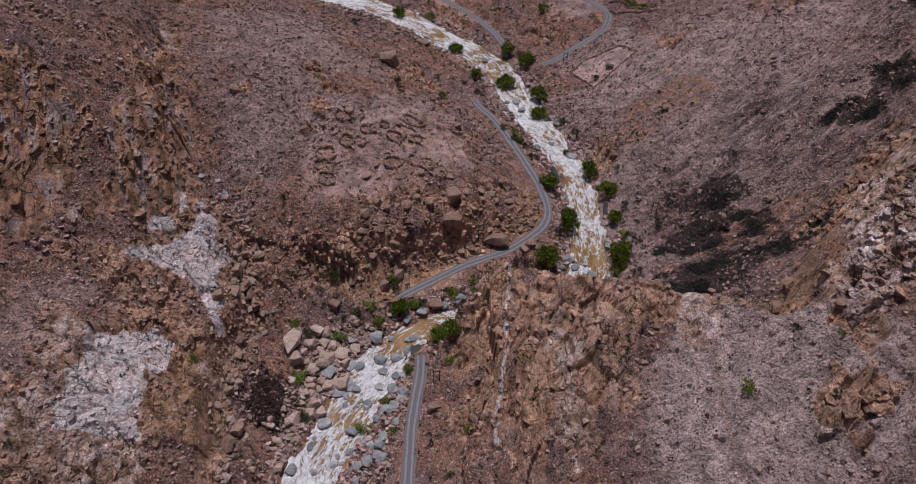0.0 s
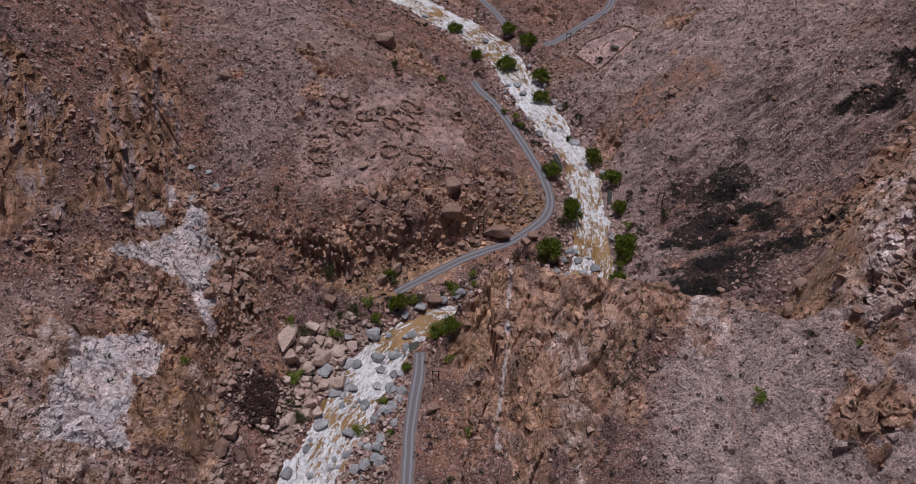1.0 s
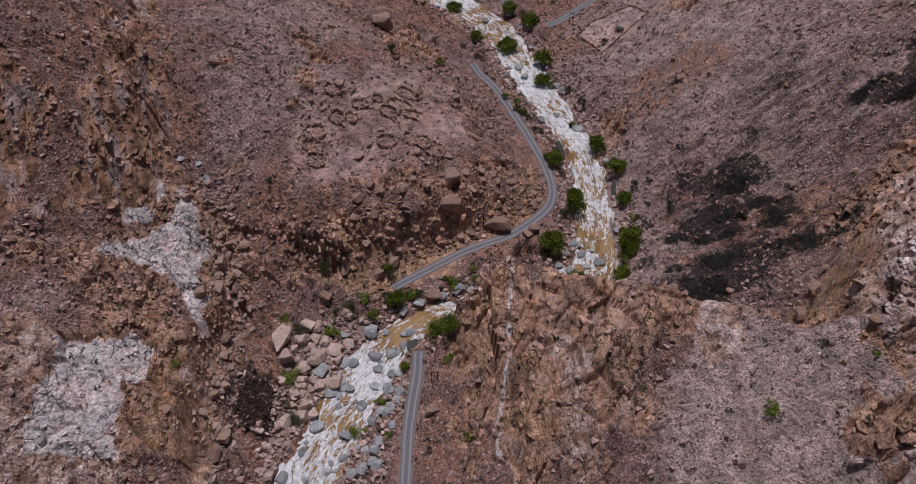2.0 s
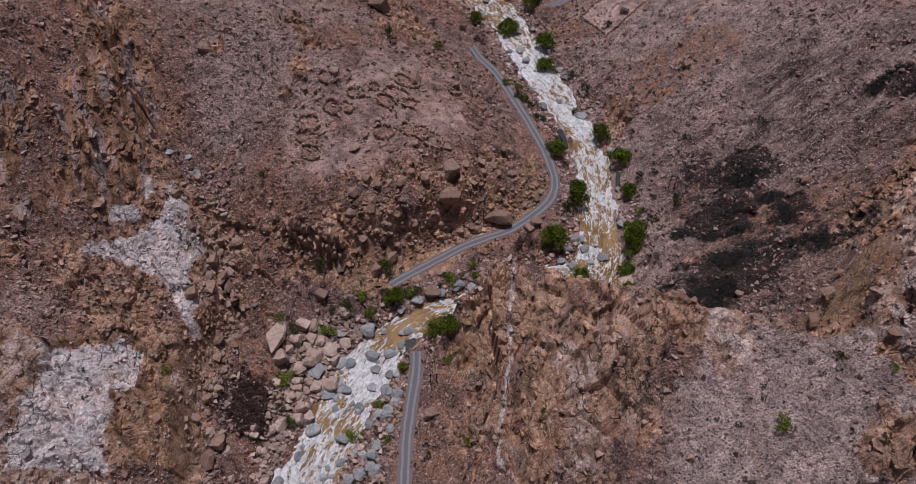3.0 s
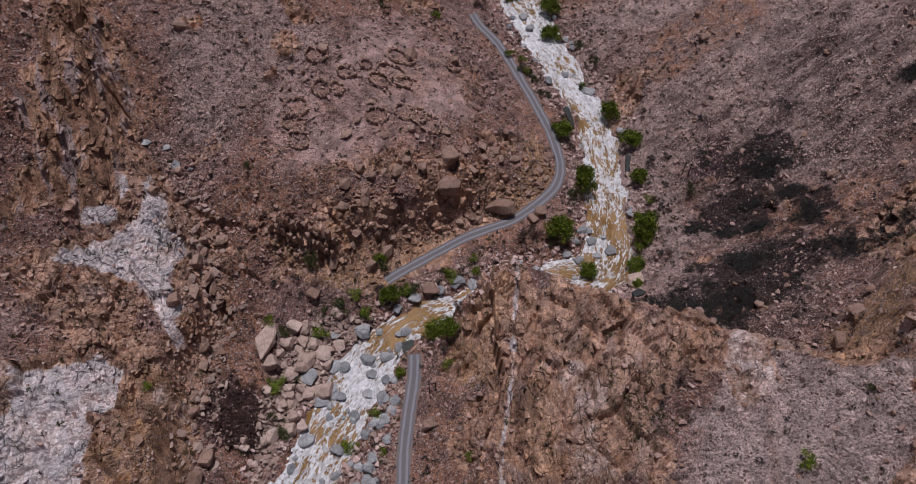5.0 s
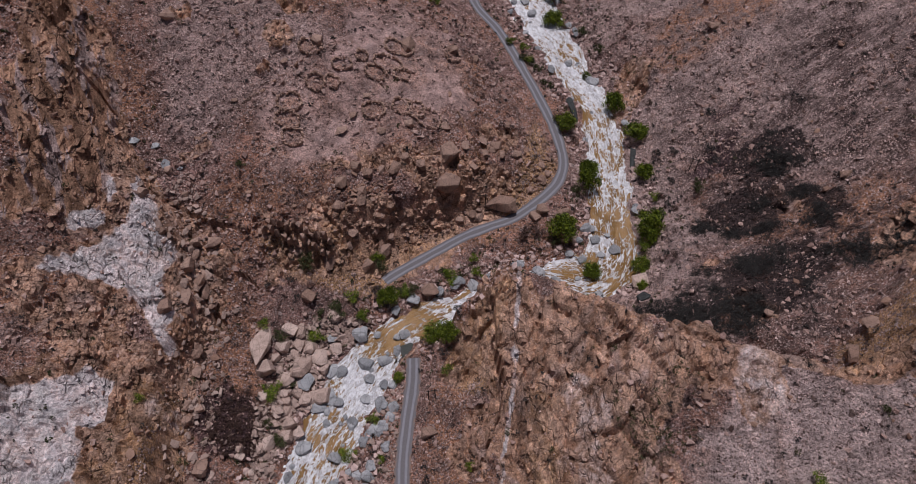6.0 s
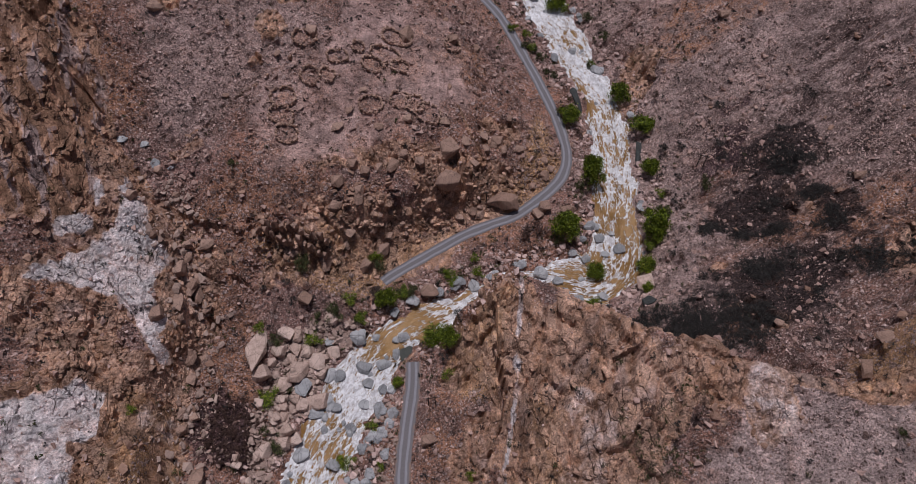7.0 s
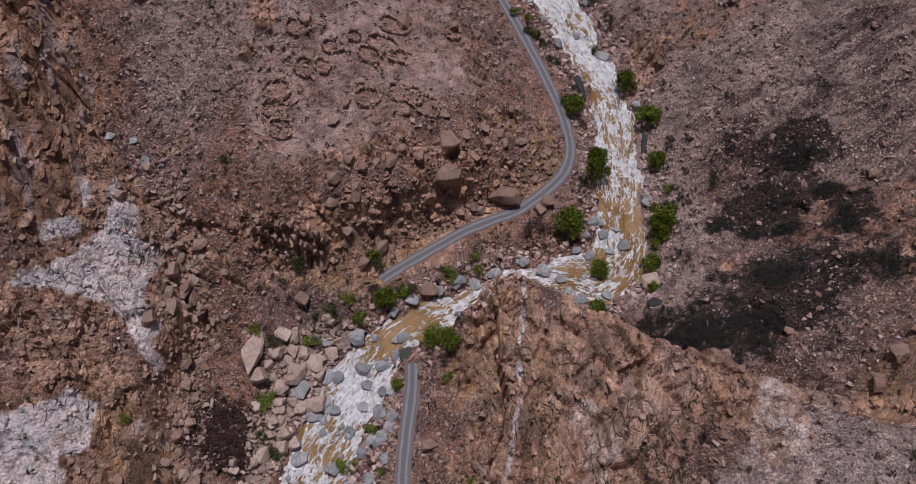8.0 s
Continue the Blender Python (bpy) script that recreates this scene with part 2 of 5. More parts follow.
def road_material():
    """Graded gravel with two worn wheel tracks."""
    m = Nodes("gravel_road", 0.95, 0.2)
    uv = m.tree.nodes.new("ShaderNodeUVMap")
    uv.uv_map = "track"
    split = m.tree.nodes.new("ShaderNodeSeparateXYZ")
    m.put(split.inputs[0], uv.outputs["UV"])
    across = m.math("ABSOLUTE", m.math("ADD", split.outputs["Y"], m.math("MULTIPLY", m.math("SUBTRACT", m.noise(0.25, 2), 0.5), 0.35)))
    rut = m.ramp(m.math("ABSOLUTE", m.math("SUBTRACT", across, 0.78)), 0.12, 0.42, 1.0, 0.0)
    edge = m.ramp(across, 1.25, 1.75)
    gravel = m.mix(m.noise(4.0, 5, 0.75), (0.115, 0.105, 0.11), (0.18, 0.168, 0.176))
    colour = m.mix(rut, gravel, m.mix(m.noise(1.0, 4), (0.19, 0.186, 0.205), (0.27, 0.265, 0.29)))
    colour = m.mix(m.math("MULTIPLY", edge, m.ramp(m.noise(0.6, 5), 0.35, 0.6)), colour, (0.22, 0.145, 0.11))
    m.bump(m.noise(5.0, 4, 0.7), 0.12, 0.6)
    return m.done(colour)


def leaf_material(name, dark, light, dry=0.0):
    m = Nodes(name, 0.65, 0.25)
    colour = m.mix(m.island(), dark, light)
    colour = m.mix(m.ramp(m.noise(0.8, 3), 0.4, 0.7, 0.0, 0.5), colour, tuple(0.5 * c for c in dark))
    return m.done(colour)


def bark_material(name, tone):
    m = Nodes(name, 0.95, 0.1)
    m.bump(m.noise(9.0, 4, at=m.scaled((1, 1, 0.25))), 0.05)
    return m.done(m.mix(m.noise(6.0, 4, at=m.scaled((1, 1, 0.3))), tone, tuple(0.45 * c for c in tone)))


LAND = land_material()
WATER = water_material()
ROAD = road_material()
TALUS = stone_material("talus_stone", (0.50, 0.345, 0.295), (0.21, 0.125, 0.102))
PALE_TALUS = stone_material("pale_talus_stone", (0.66, 0.49, 0.445), (0.28, 0.185, 0.16), 0.4)
TAN_STONE = stone_material("tan_bank_stone", (0.45, 0.335, 0.285), (0.22, 0.15, 0.12), 0.5)
BROWN_TALUS = stone_material("brown_rock_stone", (0.38, 0.24, 0.175), (0.19, 0.11, 0.08))
TAN_ROCK = boulder_material("tan_boulder_rock", (0.60, 0.46, 0.395), (0.38, 0.265, 0.215))
GREY_ROCK = boulder_material("grey_boulder_rock", (0.43, 0.43, 0.44), (0.20, 0.205, 0.215))
WALL_STONE = boulder_material("dry_wall_stone", (0.50, 0.335, 0.26), (0.35, 0.22, 0.165))
BROWN_ROCK = boulder_material("brown_boulder_rock", (0.38, 0.255, 0.20), (0.22, 0.135, 0.10))
WET_ROCK = boulder_material("wet_dark_rock", (0.075, 0.078, 0.075), (0.038, 0.042, 0.042))
TIMBER = bark_material("weathered_timber", (0.075, 0.06, 0.052))
CONCRETE = stone_material("wet_dark_concrete", (0.065, 0.07, 0.06), (0.04, 0.043, 0.038), 0.3, 1.0)
MUD_WALL = stone_material("mud_wall", (0.40, 0.27, 0.215), (0.30, 0.20, 0.16), 0.3)
LEAF = leaf_material("tree_leaf", (0.018, 0.036, 0.005), (0.27, 0.335, 0.026))
OLIVE = leaf_material("olive_leaf", (0.035, 0.045, 0.014), (0.085, 0.085, 0.03))
TWIG = leaf_material("dry_twig", (0.055, 0.030, 0.026), (0.13, 0.075, 0.058))
CHAR = leaf_material("charred_twig", (0.018, 0.017, 0.018), (0.075, 0.066, 0.060))
BARK = bark_material("tree_bark", (0.16, 0.115, 0.085))


# ---- the lie of the land ----
# the river's bed line upstream: x, y, water level, width
RIVER = [(-30, -300, -24, 16), (-62, -120, -14, 16), (-66, -20, -8, 15), (-54, 40, -4.6, 15), (-44, 70, -3, 15), (-38, 92, -1.4, 15), (-33, 105, -0.4, 15),
         (-28, 116, 0.3, 15), (-22.5, 127, 1.1, 14.5), (-13, 137.5, 2.3, 11.5), (-2, 143, 3.3, 10.5), (9, 147.7, 4.4, 8.5), (18, 150.5, 5, 8.5),
         (27, 150.5, 5.4, 11.5), (35, 149.5, 5.8, 15), (40.5, 156, 6.2, 14.5), (42, 168, 6.8, 13), (43.5, 189, 7.9, 12), (42, 208, 8.7, 12), (36, 226, 9.6, 13)]
RIVER += [(26, 253, 10.8, 14), (15.7, 283, 12, 15), (-4, 304, 13.8, 15), (-26, 325, 15.8, 16), (-50, 338, 18, 17), (-120, 368, 24, 18), (-260, 410, 34, 18)]
ROAD_NEAR = [(10, -300, 3), (-18, -120, 7), (-22, -20, 8), (-15, 40, 6), (-12.6, 70, 4), (-12.3, 90, 3), (-12.3, 102, 2.4), (-12.2, 108, 2.3), (-11.3, 117, 2.2), (-10.6, 124, 2.1), (-10.6, 130, 1.9)]
ROAD_BANK = [(-18.6, 151.4, 3.5), (-16, 153.4, 3.7), (-9, 157.6, 4.4), (2, 163.6, 6), (9, 166.2, 7), (15.2, 168.3, 7.8),
             (21.5, 172.4, 8.8), (27.6, 178.2, 9.5), (30.3, 184.8, 10.2), (29.8, 193, 10.9), (27, 204, 11.6), (21.3, 220.2, 12.6),
             (14.6, 237, 13.6), (8.5, 247, 14.2), (6.3, 252.5, 14.5)]
ROAD_FAR = [(22, 289, 14.2), (20.3, 301, 14.8), (12.7, 317, 16), (1.7, 329.5, 18), (-9.7, 338.5, 20), (-40, 358, 24), (-110, 390, 31)]
ROAD_FORK = [(36, 278.6, 16.1), (42, 280.5, 17), (56, 293, 19), (64, 300, 20.4), (67.5, 306, 21.4), (69, 314, 23), (62, 322, 25), (52, 330, 26.5), (30, 345, 29)]

# scarps: the high side lies to the left of the line as it runs; x, y, drop
SPUR = [(180, 165, 10), (140, 152, 30), (112, 140, 40), (98, 133, 40), (90, 127.5, 40), (82, 119.5, 34), (77, 112, 28),
        (73, 107, 22), (67, 105.5, 18), (59, 108.5, 24), (51.4, 113.5, 28), (40, 120, 33), (28.5, 130.5, 32), (18, 140.5, 32),
        (12, 144, 28), (6, 144.5, 20), (0.5, 141.5, 12), (-6, 136, 2)]
CLIFF = [(-57, 84, 5), (-60, 97, 9), (-60.5, 108, 9), (-61, 122, 9), (-62.5, 136, 9), (-65.5, 148, 8), (-71, 161, 5), (-76, 168, 3)]
BUTTRESS = [(-70, 158, 2), (-77, 163, 14), (-83, 172, 20), (-90, 186, 20), (-97, 203, 18), (-103, 222, 14), (-110, 250, 8)]
LEDGE = [(-50, 156, 3), (-41, 155, 8), (-32, 157.5, 10), (-24, 163.5, 10), (-12, 166, 11), (-3, 168.3, 15), (5, 168.7, 13),
         (12, 170, 8), (18, 175.5, 5), (26, 184, 2)]
FACE = [(-3, 137, 3), (2, 131, 8), (8, 119, 8), (13, 105, 10), (15.5, 90, 12), (15, 70, 10), (14, 40, 8)]


def along(points, step=1.0):
    """A smooth line through points, one sample each step metres."""
    p = np.array(points, float)
    out = []
    for i in range(len(p) - 1):
        a, b, c, d = p[max(i - 1, 0)], p[i], p[i + 1], p[min(i + 2, len(p) - 1)]
        n = max(2, int(np.linalg.norm(c[:2] - b[:2]) / step))
        t = (np.arange(n) / n)[:, None]
        out.append(0.5 * (2 * b + (c - a) * t + (2 * a - 5 * b + 4 * c - d) * t ** 2 + (3 * b - a - 3 * c + d) * t ** 3))
    return np.vstack(out + [p[-1:]])


def nearest(line, x, y, column=2):
    """Distance from the line, positive to its left, and the line's value there (its height, or another column)."""
    shape, x, y = np.shape(x), np.ravel(x), np.ravel(y)
    dist, value = np.full(x.size, 1e9), np.zeros(x.size)
    a, b = line[:-1], line[1:]
    for (ax, ay, az), (bx, by, bz) in zip(a[:, [0, 1, column]], b[:, [0, 1, column]]):
        ux, uy = bx - ax, by - ay
        t = np.clip(((x - ax) * ux + (y - ay) * uy) / (ux * ux + uy * uy), 0, 1)
        dx, dy = x - ax - t * ux, y - ay - t * uy
        d = np.hypot(dx, dy)
        near = d < np.abs(dist)
        dist[near] = (d * np.where(ux * dy - uy * dx >= 0, 1, -1))[near]
        value[near] = (az + t * (bz - az))[near]
    return dist.reshape(shape), value.reshape(shape)


def smooth(a, b, v):
    t = np.clip((v - a) / (b - a), 0, 1)
    return t * t * (3 - 2 * t)


def spline(v):
    t = np.abs(v)
    return np.where(t < 1, 2 / 3 - t * t + t ** 3 / 2, np.where(t < 2, (2 - t) ** 3 / 6, 0))


# heights of the broad hills at stations 36 m apart: northing, then from west to east
HILLS = {
    60: (138, 99, 60, 19, -11, 12, 27, 32, 62, 99, 136),
    96: (139, 97, 60, 28, -8, 7, 39, 45, 77, 106, 137),
    132: (139, 98, 53, 19, -2, 6, 30, 47, 78, 107, 138),
    168: (134, 102, 68, 32, 17, 19, 6, 6, 56, 100, 136),
    204: (121, 96, 70, 48, 40, 32, 7, 24, 52, 89, 123),
    240: (102, 81, 61, 48, 40, 15, 3, 32, 53, 77, 105),
    276: (80, 65, 51, 39, 27, 13, 15, 27, 43, 63, 84),
    312: (56, 47, 38, 27, 16, 12, 16, 20, 33, 48, 63),
    348: (31, 27, 23, 19, 17, 22, 30, 32, 33, 37, 41),
    384: (5, 7, 10, 14, 23, 33, 41, 42, 36, 28, 20),
}
GRID_X, CELL = -180, 36
# single swells and hollows of the slopes: x, y, height
SWELLS = [(-40, 160, 3.0), (32, 104, 2.8), (64, 96, -3.2), (-64, 132, 1.6), (72, 176, 2.8), (-48, 180, 1.7), (72, 208, 1.9), (60, 144, -2.6), (0, 120, 1.2), (-36, 148, 1.2)]
ROADS = (ROAD_NEAR, ROAD_BANK, ROAD_FAR, ROAD_FORK)


def scarps(x, y):
    total = 0
    for points, wide, reach in ((SPUR, 2.2 + 3.5 * smooth(60, 85, x), 26), (CLIFF, 1.3, 16), (BUTTRESS, 4.5, 20), (LEDGE, 6.4, 15), (FACE, 5.5, 14)):
        d, drop = nearest(along(points, 3.0), x, y)
        total = total + 0.5 * drop * np.tanh(d / wide) * np.exp(-np.abs(d) / reach)
    return total


def carve(x, y, z, rough=0):
    """Cuts the roads and the river bed into the land."""
    for points in ROADS:
        d, level = nearest(along(points, 3.0), x, y)
        w = 1 - smooth(2.0, 13.0 if points is ROAD_BANK else 6.5, np.abs(d))
        z = z + (level - z) * w
    d, level = nearest(along(RIVER, 3.0), x, y)
    half = nearest(along(RIVER, 3.0), x, y, 3)[1] / 2 + rough
    sheer = (d < 0) * smooth(-6, 2, x) * (1 - smooth(30, 40, x)) * (np.abs(y - 145) < 16)   # the cliff at the nose of the spur
    bank = level + 0.6 + 0.12 * np.maximum(np.abs(d) - half, 0)
    w = 1 - smooth(half, half + 9 - 7.5 * sheer, np.abs(d))
    w2 = smooth(half - 3.5, half + 1.0, np.abs(d))
    z = z + (bank - z) * w
    return np.where(np.abs(d) < half + 1, np.minimum(z, level - 1.2 + w2 * 1.9), z)


# ---- where the single things stand ----
# angular tan boulders heaped on the river bank: x, y, width, length
PILE = [(-47.1, 131.3, 4.3, 10.9), (-40.7, 136.2, 4.0, 5.0), (-38.3, 135.9, 2.3, 4.3), (-38.5, 132.9, 2.8, 4.3), (-36.3, 132.4, 2.6, 3.8), (-42.3, 131.8, 3.4, 2.8),
        (-33.6, 130.0, 4.0, 4.6), (-38.0, 127.2, 5.4, 4.8), (-45.5, 126.1, 4.5, 4.2), (-40.9, 124.3, 4.0, 3.4), (-32.7, 120.9, 5.7, 4.0), (-36.1, 119.8, 3.1, 3.1),
        (-40.6, 119.1, 2.5, 2.3), (-40.9, 120.8, 2.3, 2.3), (-37.7, 121.3, 2.5, 2.5), (-30.0, 132.8, 3.1, 3.1), (-39.0, 113.9, 3.4, 3.1), (-41.7, 116.9, 2.8, 2.5),
        (-37.0, 112.2, 2.8, 3.4), (-43.6, 109.3, 3.1, 3.7), (-39.0, 130.1, 2.0, 2.3), (-43.7, 129.1, 2.3, 2.1), (-36.9, 125.0, 2.0, 1.8), (-42.5, 113.7, 2.5, 2.0)]
# grey water-worn boulders in the stream
CHANNEL = [(-36.2, 124.0, 3.7, 4.0), (-24.0, 136.7, 3.7, 4.0), (-22.3, 129.2, 3.6, 2.9), (-17.6, 129.7, 3.4, 2.4), (-21.2, 125.4, 2.8, 2.1), (-30.3, 127.3, 2.6, 3.6),
           (-28.1, 127.1, 2.6, 3.1), (-33.2, 118.5, 4.5, 2.6), (-21.9, 120.3, 2.5, 2.1), (-18.2, 118.6, 2.8, 3.5), (-17.6, 123.8, 2.1, 2.1), (-10.9, 145.7, 3.2, 2.6),
           (-35.6, 108.8, 3.7, 3.1), (-28.2, 106.5, 3.1, 2.5), (-24.7, 114.8, 2.5, 2.2), (0.5, 150.3, 3.5, 2.9), (4.4, 149.6, 2.6, 3.2), (41.9, 158.8, 3.0, 2.7),
           (37.0, 162.0, 2.7, 2.4), (34.8, 165.4, 3.0, 2.7), (29.1, 143.7, 4.8, 3.1), (21.4, 152.6, 3.5, 3.2), (29.9, 157.8, 2.1, 2.1), (-31.0, 135.4, 2.3, 2.0),
           (38.2, 157.4, 2.0, 1.7), (33.1, 156.2, 2.4, 1.9), (25.6, 150.2, 2.6, 2.2), (27.4, 146.8, 1.9, 2.3), (40.6, 163.5, 1.5, 1.3), (36.4, 145.6, 2.8, 2.0), (18.3, 149.4, 2.2, 1.6), (31.5, 150.6, 1.6, 1.4)]
# dark wet rocks at the water's edge: x, y, width, length, turn
WET_ROCKS = [(35.2, 206.6, 2.0, 8.0, 14), (50.2, 187.6, 2.2, 7.0, -4), (44.4, 138.8, 3.2, 2.6, 20)]
# large single boulders on the slopes
LOOSE = [(-36.5, 143.9, 3.5, 4.3), (-12.9, 212.5, 4.1, 4.4), (-2.1, 173.6, 6.3, 6.3), (-6.7, 147.8, 4.0, 3.8), (-6.4, 110.5, 3.7, 2.7), (64.1, 124.9, 2.0, 1.7),
         (12.1, 172.2, 9.2, 5.0), (-72.8, 205.1, 3.7, 3.1), (-26.9, 257.1, 7.2, 7.7), (-33.4, 258.9, 4.3, 3.4), (11.3, 185.9, 3.3, 3.0), (-23.7, 167.5, 2.8, 2.5),
         (-1.4, 179.6, 4.9, 5.8), (-63.4, 145.2, 3.7, 4.9), (-61.2, 143.3, 3.2, 4.0), (-0.4, 215.8, 3.3, 2.9), (73.7, 112.1, 3.6, 3.4), (77.1, 116.5, 3.2, 2.9),
         (90.2, 160.0, 3.2, 2.1), (74.2, 218.9, 4.9, 2.6), (-58.7, 152.2, 3.8, 2.6), (-15.5, 297.3, 6.0, 3.8), (23.4, 170.1, 3.4, 3.6), (29.1, 169.8, 4.6, 2.6)]
# blocks broken from the terrace ledge, and others told apart on the slopes
FALLEN = [(-28.9, 168.7, 4.2, 4.0), (-24.3, 166, 3.9, 4.8), (-22.3, 171.8, 2.8, 3.2), (-15.8, 173.9, 3.6, 4.8), (-13.2, 177.3, 3.6, 3), (-19, 173.4, 2.3, 3), (-25.4, 173, 3.2, 3),
          (10.4, 185.6, 3.9, 4.8), (2.6, 182.6, 2.6, 3.4), (7.7, 187.1, 2.6, 4.1), (7.9, 182.7, 2.6, 3), (12.6, 183.1, 2.3, 3.4), (5, 178.1, 3.2, 2.6), (-2.2, 169.8, 2.9, 2.2),
          (-8.8, 175.4, 3.2, 3.4), (21.5, 168.4, 3.9, 4.6), (6.3, 169.2, 3.6, 3), (-29.5, 163.3, 3.9, 3.7)]
FALLEN += [(-26.5, 159.6, 4.2, 3.4), (-20.9, 162, 2.6, 2.6), (-18.7, 159.2, 3.9, 4.8), (-32.4, 153.3, 3.9, 5.6), (-23, 155.1, 4.2, 4.8), (24.2, 184.4, 2.3, 3), (25.8, 181.9, 2.3, 2.6),
           (16.7, 184.7, 3.6, 2.6), (14.8, 194.5, 2.6, 3), (-2.8, 186.7, 3.6, 3), (-11.9, 186.1, 3.2, 2.6), (6.1, 216.5, 2.6, 3.4), (-36.3, 206.1, 3.6, 4.1), (-61.1, 143.4, 3.2, 7.5),
           (-61.9, 137, 3.6, 6.3), (-60, 141.8, 2.9, 5.6), (-58.2, 139.1, 2.3, 3.4)]
# flat slabs lying on the ground
SLABS = [(-77.6, 172.8, 3.9, 2.2), (-73.3, 172.9, 3.6, 2.2), (-70.2, 168.5, 2.6, 3.4), (-66.8, 167.8, 1.9, 1.5), (-29.5, 182, 4.9, 3), (-26.6, 186.3, 3.2, 2.6), (-19.2, 183.2, 3.6, 2.6),
         (-23.2, 192.7, 2.6, 2.2), (-44.3, 198.4, 2.3, 2.2), (-55.8, 187, 2.3, 1.9)]
# green trees on the banks: x, y, crown radius, height
TREES = [(-17.4, 145.5, 2.6, 4.9), (-5.3, 135.2, 2.8, 4.2), (-1.8, 133.1, 2.4, 4.2), (36.9, 179.3, 2.8, 6.0), (36.9, 182.8, 2.5, 5.4), (27.9, 163.0, 3.3, 6.0),
         (51.1, 163.9, 3.4, 6.1), (50.9, 161.1, 2.4, 4.2), (47.9, 153.2, 2.5, 3.8), (46.3, 145.5, 1.4, 2.2), (34.9, 152.1, 2.5, 3.9), (32.7, 140.4, 2.0, 2.8),
         (47.2, 207.5, 2.9, 5.2), (51.8, 194.8, 3.0, 4.7), (52.4, 182.0, 2.4, 4.2), (32.1, 199.3, 2.8, 4.3), (19.6, 267.7, 3.6, 5.6), (33.3, 257.5, 3.2, 5.0),
         (32.4, 245.3, 3.1, 4.8), (29.6, 282.2, 3.4, 5.3), (22.0, 292.1, 3.0, 4.9), (-1.1, 295.6, 3.0, 4.4), (7.7, 271.6, 2.3, 3.6), (-28.5, 327.4, 3.0, 4.8),
         (-14.1, 124.8, 1.4, 1.9)]
# smaller green bushes: x, y, radius, height
BUSHES = [(-29.8, 141.0, 2.3, 2.3), (-24.0, 140.7, 1.3, 1.4), (-34.3, 135.1, 2.0, 2.0), (-43.8, 121.2, 2.5, 2.0), (-41.3, 110.7, 2.3, 2.0), (-25.2, 106.9, 1.7, 1.7),
          (-19.8, 155.8, 2.0, 2.3), (-37.1, 150.8, 1.7, 2.0), (-19.8, 115.0, 1.4, 1.2), (63.6, 171.7, 1.9, 2.5), (21.5, 225.6, 1.4, 1.8), (24.0, 223.7, 1.4, 1.8),
          (25.9, 221.5, 1.6, 2.1), (23.2, 224.9, 1.4, 1.8), (-53.2, 170.4, 1.2, 1.3), (58.9, 88.2, 1.7, 2.1), (-22.6, 235.0, 2.0, 2.5), (-6.1, 240.9, 1.6, 2.1),
          (55.4, 258.1, 1.5, 2.0), (-37.2, 151.8, 1.8, 2.4), (-87.8, 77.0, 1.1, 1.3), (-2.2, 90.1, 1.2, 1.2), (-13.2, 147.8, 1.7, 1.7), (-11.0, 147.7, 1.4, 1.7),
          (29, 215.4, 1.2, 1.6), (27, 215.8, 1.2, 1.5), (21.8, 230.2, 1.4, 1.8), (17.9, 232.4, 1.5, 1.9), (41.1, 239.1, 1.7, 2.0), (45.4, 229.8, 1.9, 2.2), (41, 222.2, 1.3, 1.6),
          (53.8, 172.9, 1.3, 1.6), (-33.9, 139.9, 1.4, 1.6), (-43.1, 134.3, 1.7, 1.8), (-43.7, 113.4, 1.4, 1.5), (-17.3, 105.7, 1.0, 1.1), (4.8, 156.3, 1.2, 1.5), (-2.7, 153.3, 1.3, 1.6),
          (-1.1, 150.9, 1.5, 1.8), (-14.4, 148.3, 1.9, 2.2), (-2.7, 125.9, 1.6, 1.8), (-26, 144.9, 1.7, 1.9), (-23.3, 140.5, 1.6, 1.8), (-40, 124, 1.4, 1.3), (-47, 136.5, 1.3, 1.4),
          (33.6, 176.2, 1.8, 2.6), (39.2, 185.3, 1.6, 2.2), (29.6, 166.3, 2.2, 3.2), (26.2, 161.3, 1.9, 2.6), (53.2, 166.8, 2.0, 2.8), (49.8, 158.8, 1.6, 2.0), (33.6, 201.4, 1.8, 2.4)]
SCRUB = [(5.6, 152.2, 1.5, 2.0), (-1.7, 152.1, 1.2, 1.7), (40.4, 221.4, 1.4, 2.1), (-13.7, 324.5, 2.4, 2.9), (40.2, 321.7, 2.6, 3.5), (-46.0, 304.7, 2.0, 2.5),
         (-65.9, 112.1, 1.0, 1.3), (-20.7, 156.5, 1.8, 2.6), (76.5, 92.9, 0.7, 0.8), (70.1, 97.4, 0.9, 1.1), (2.6, 102.0, 1.0, 1.1), (-19.3, 146.0, 1.3, 1.4)]
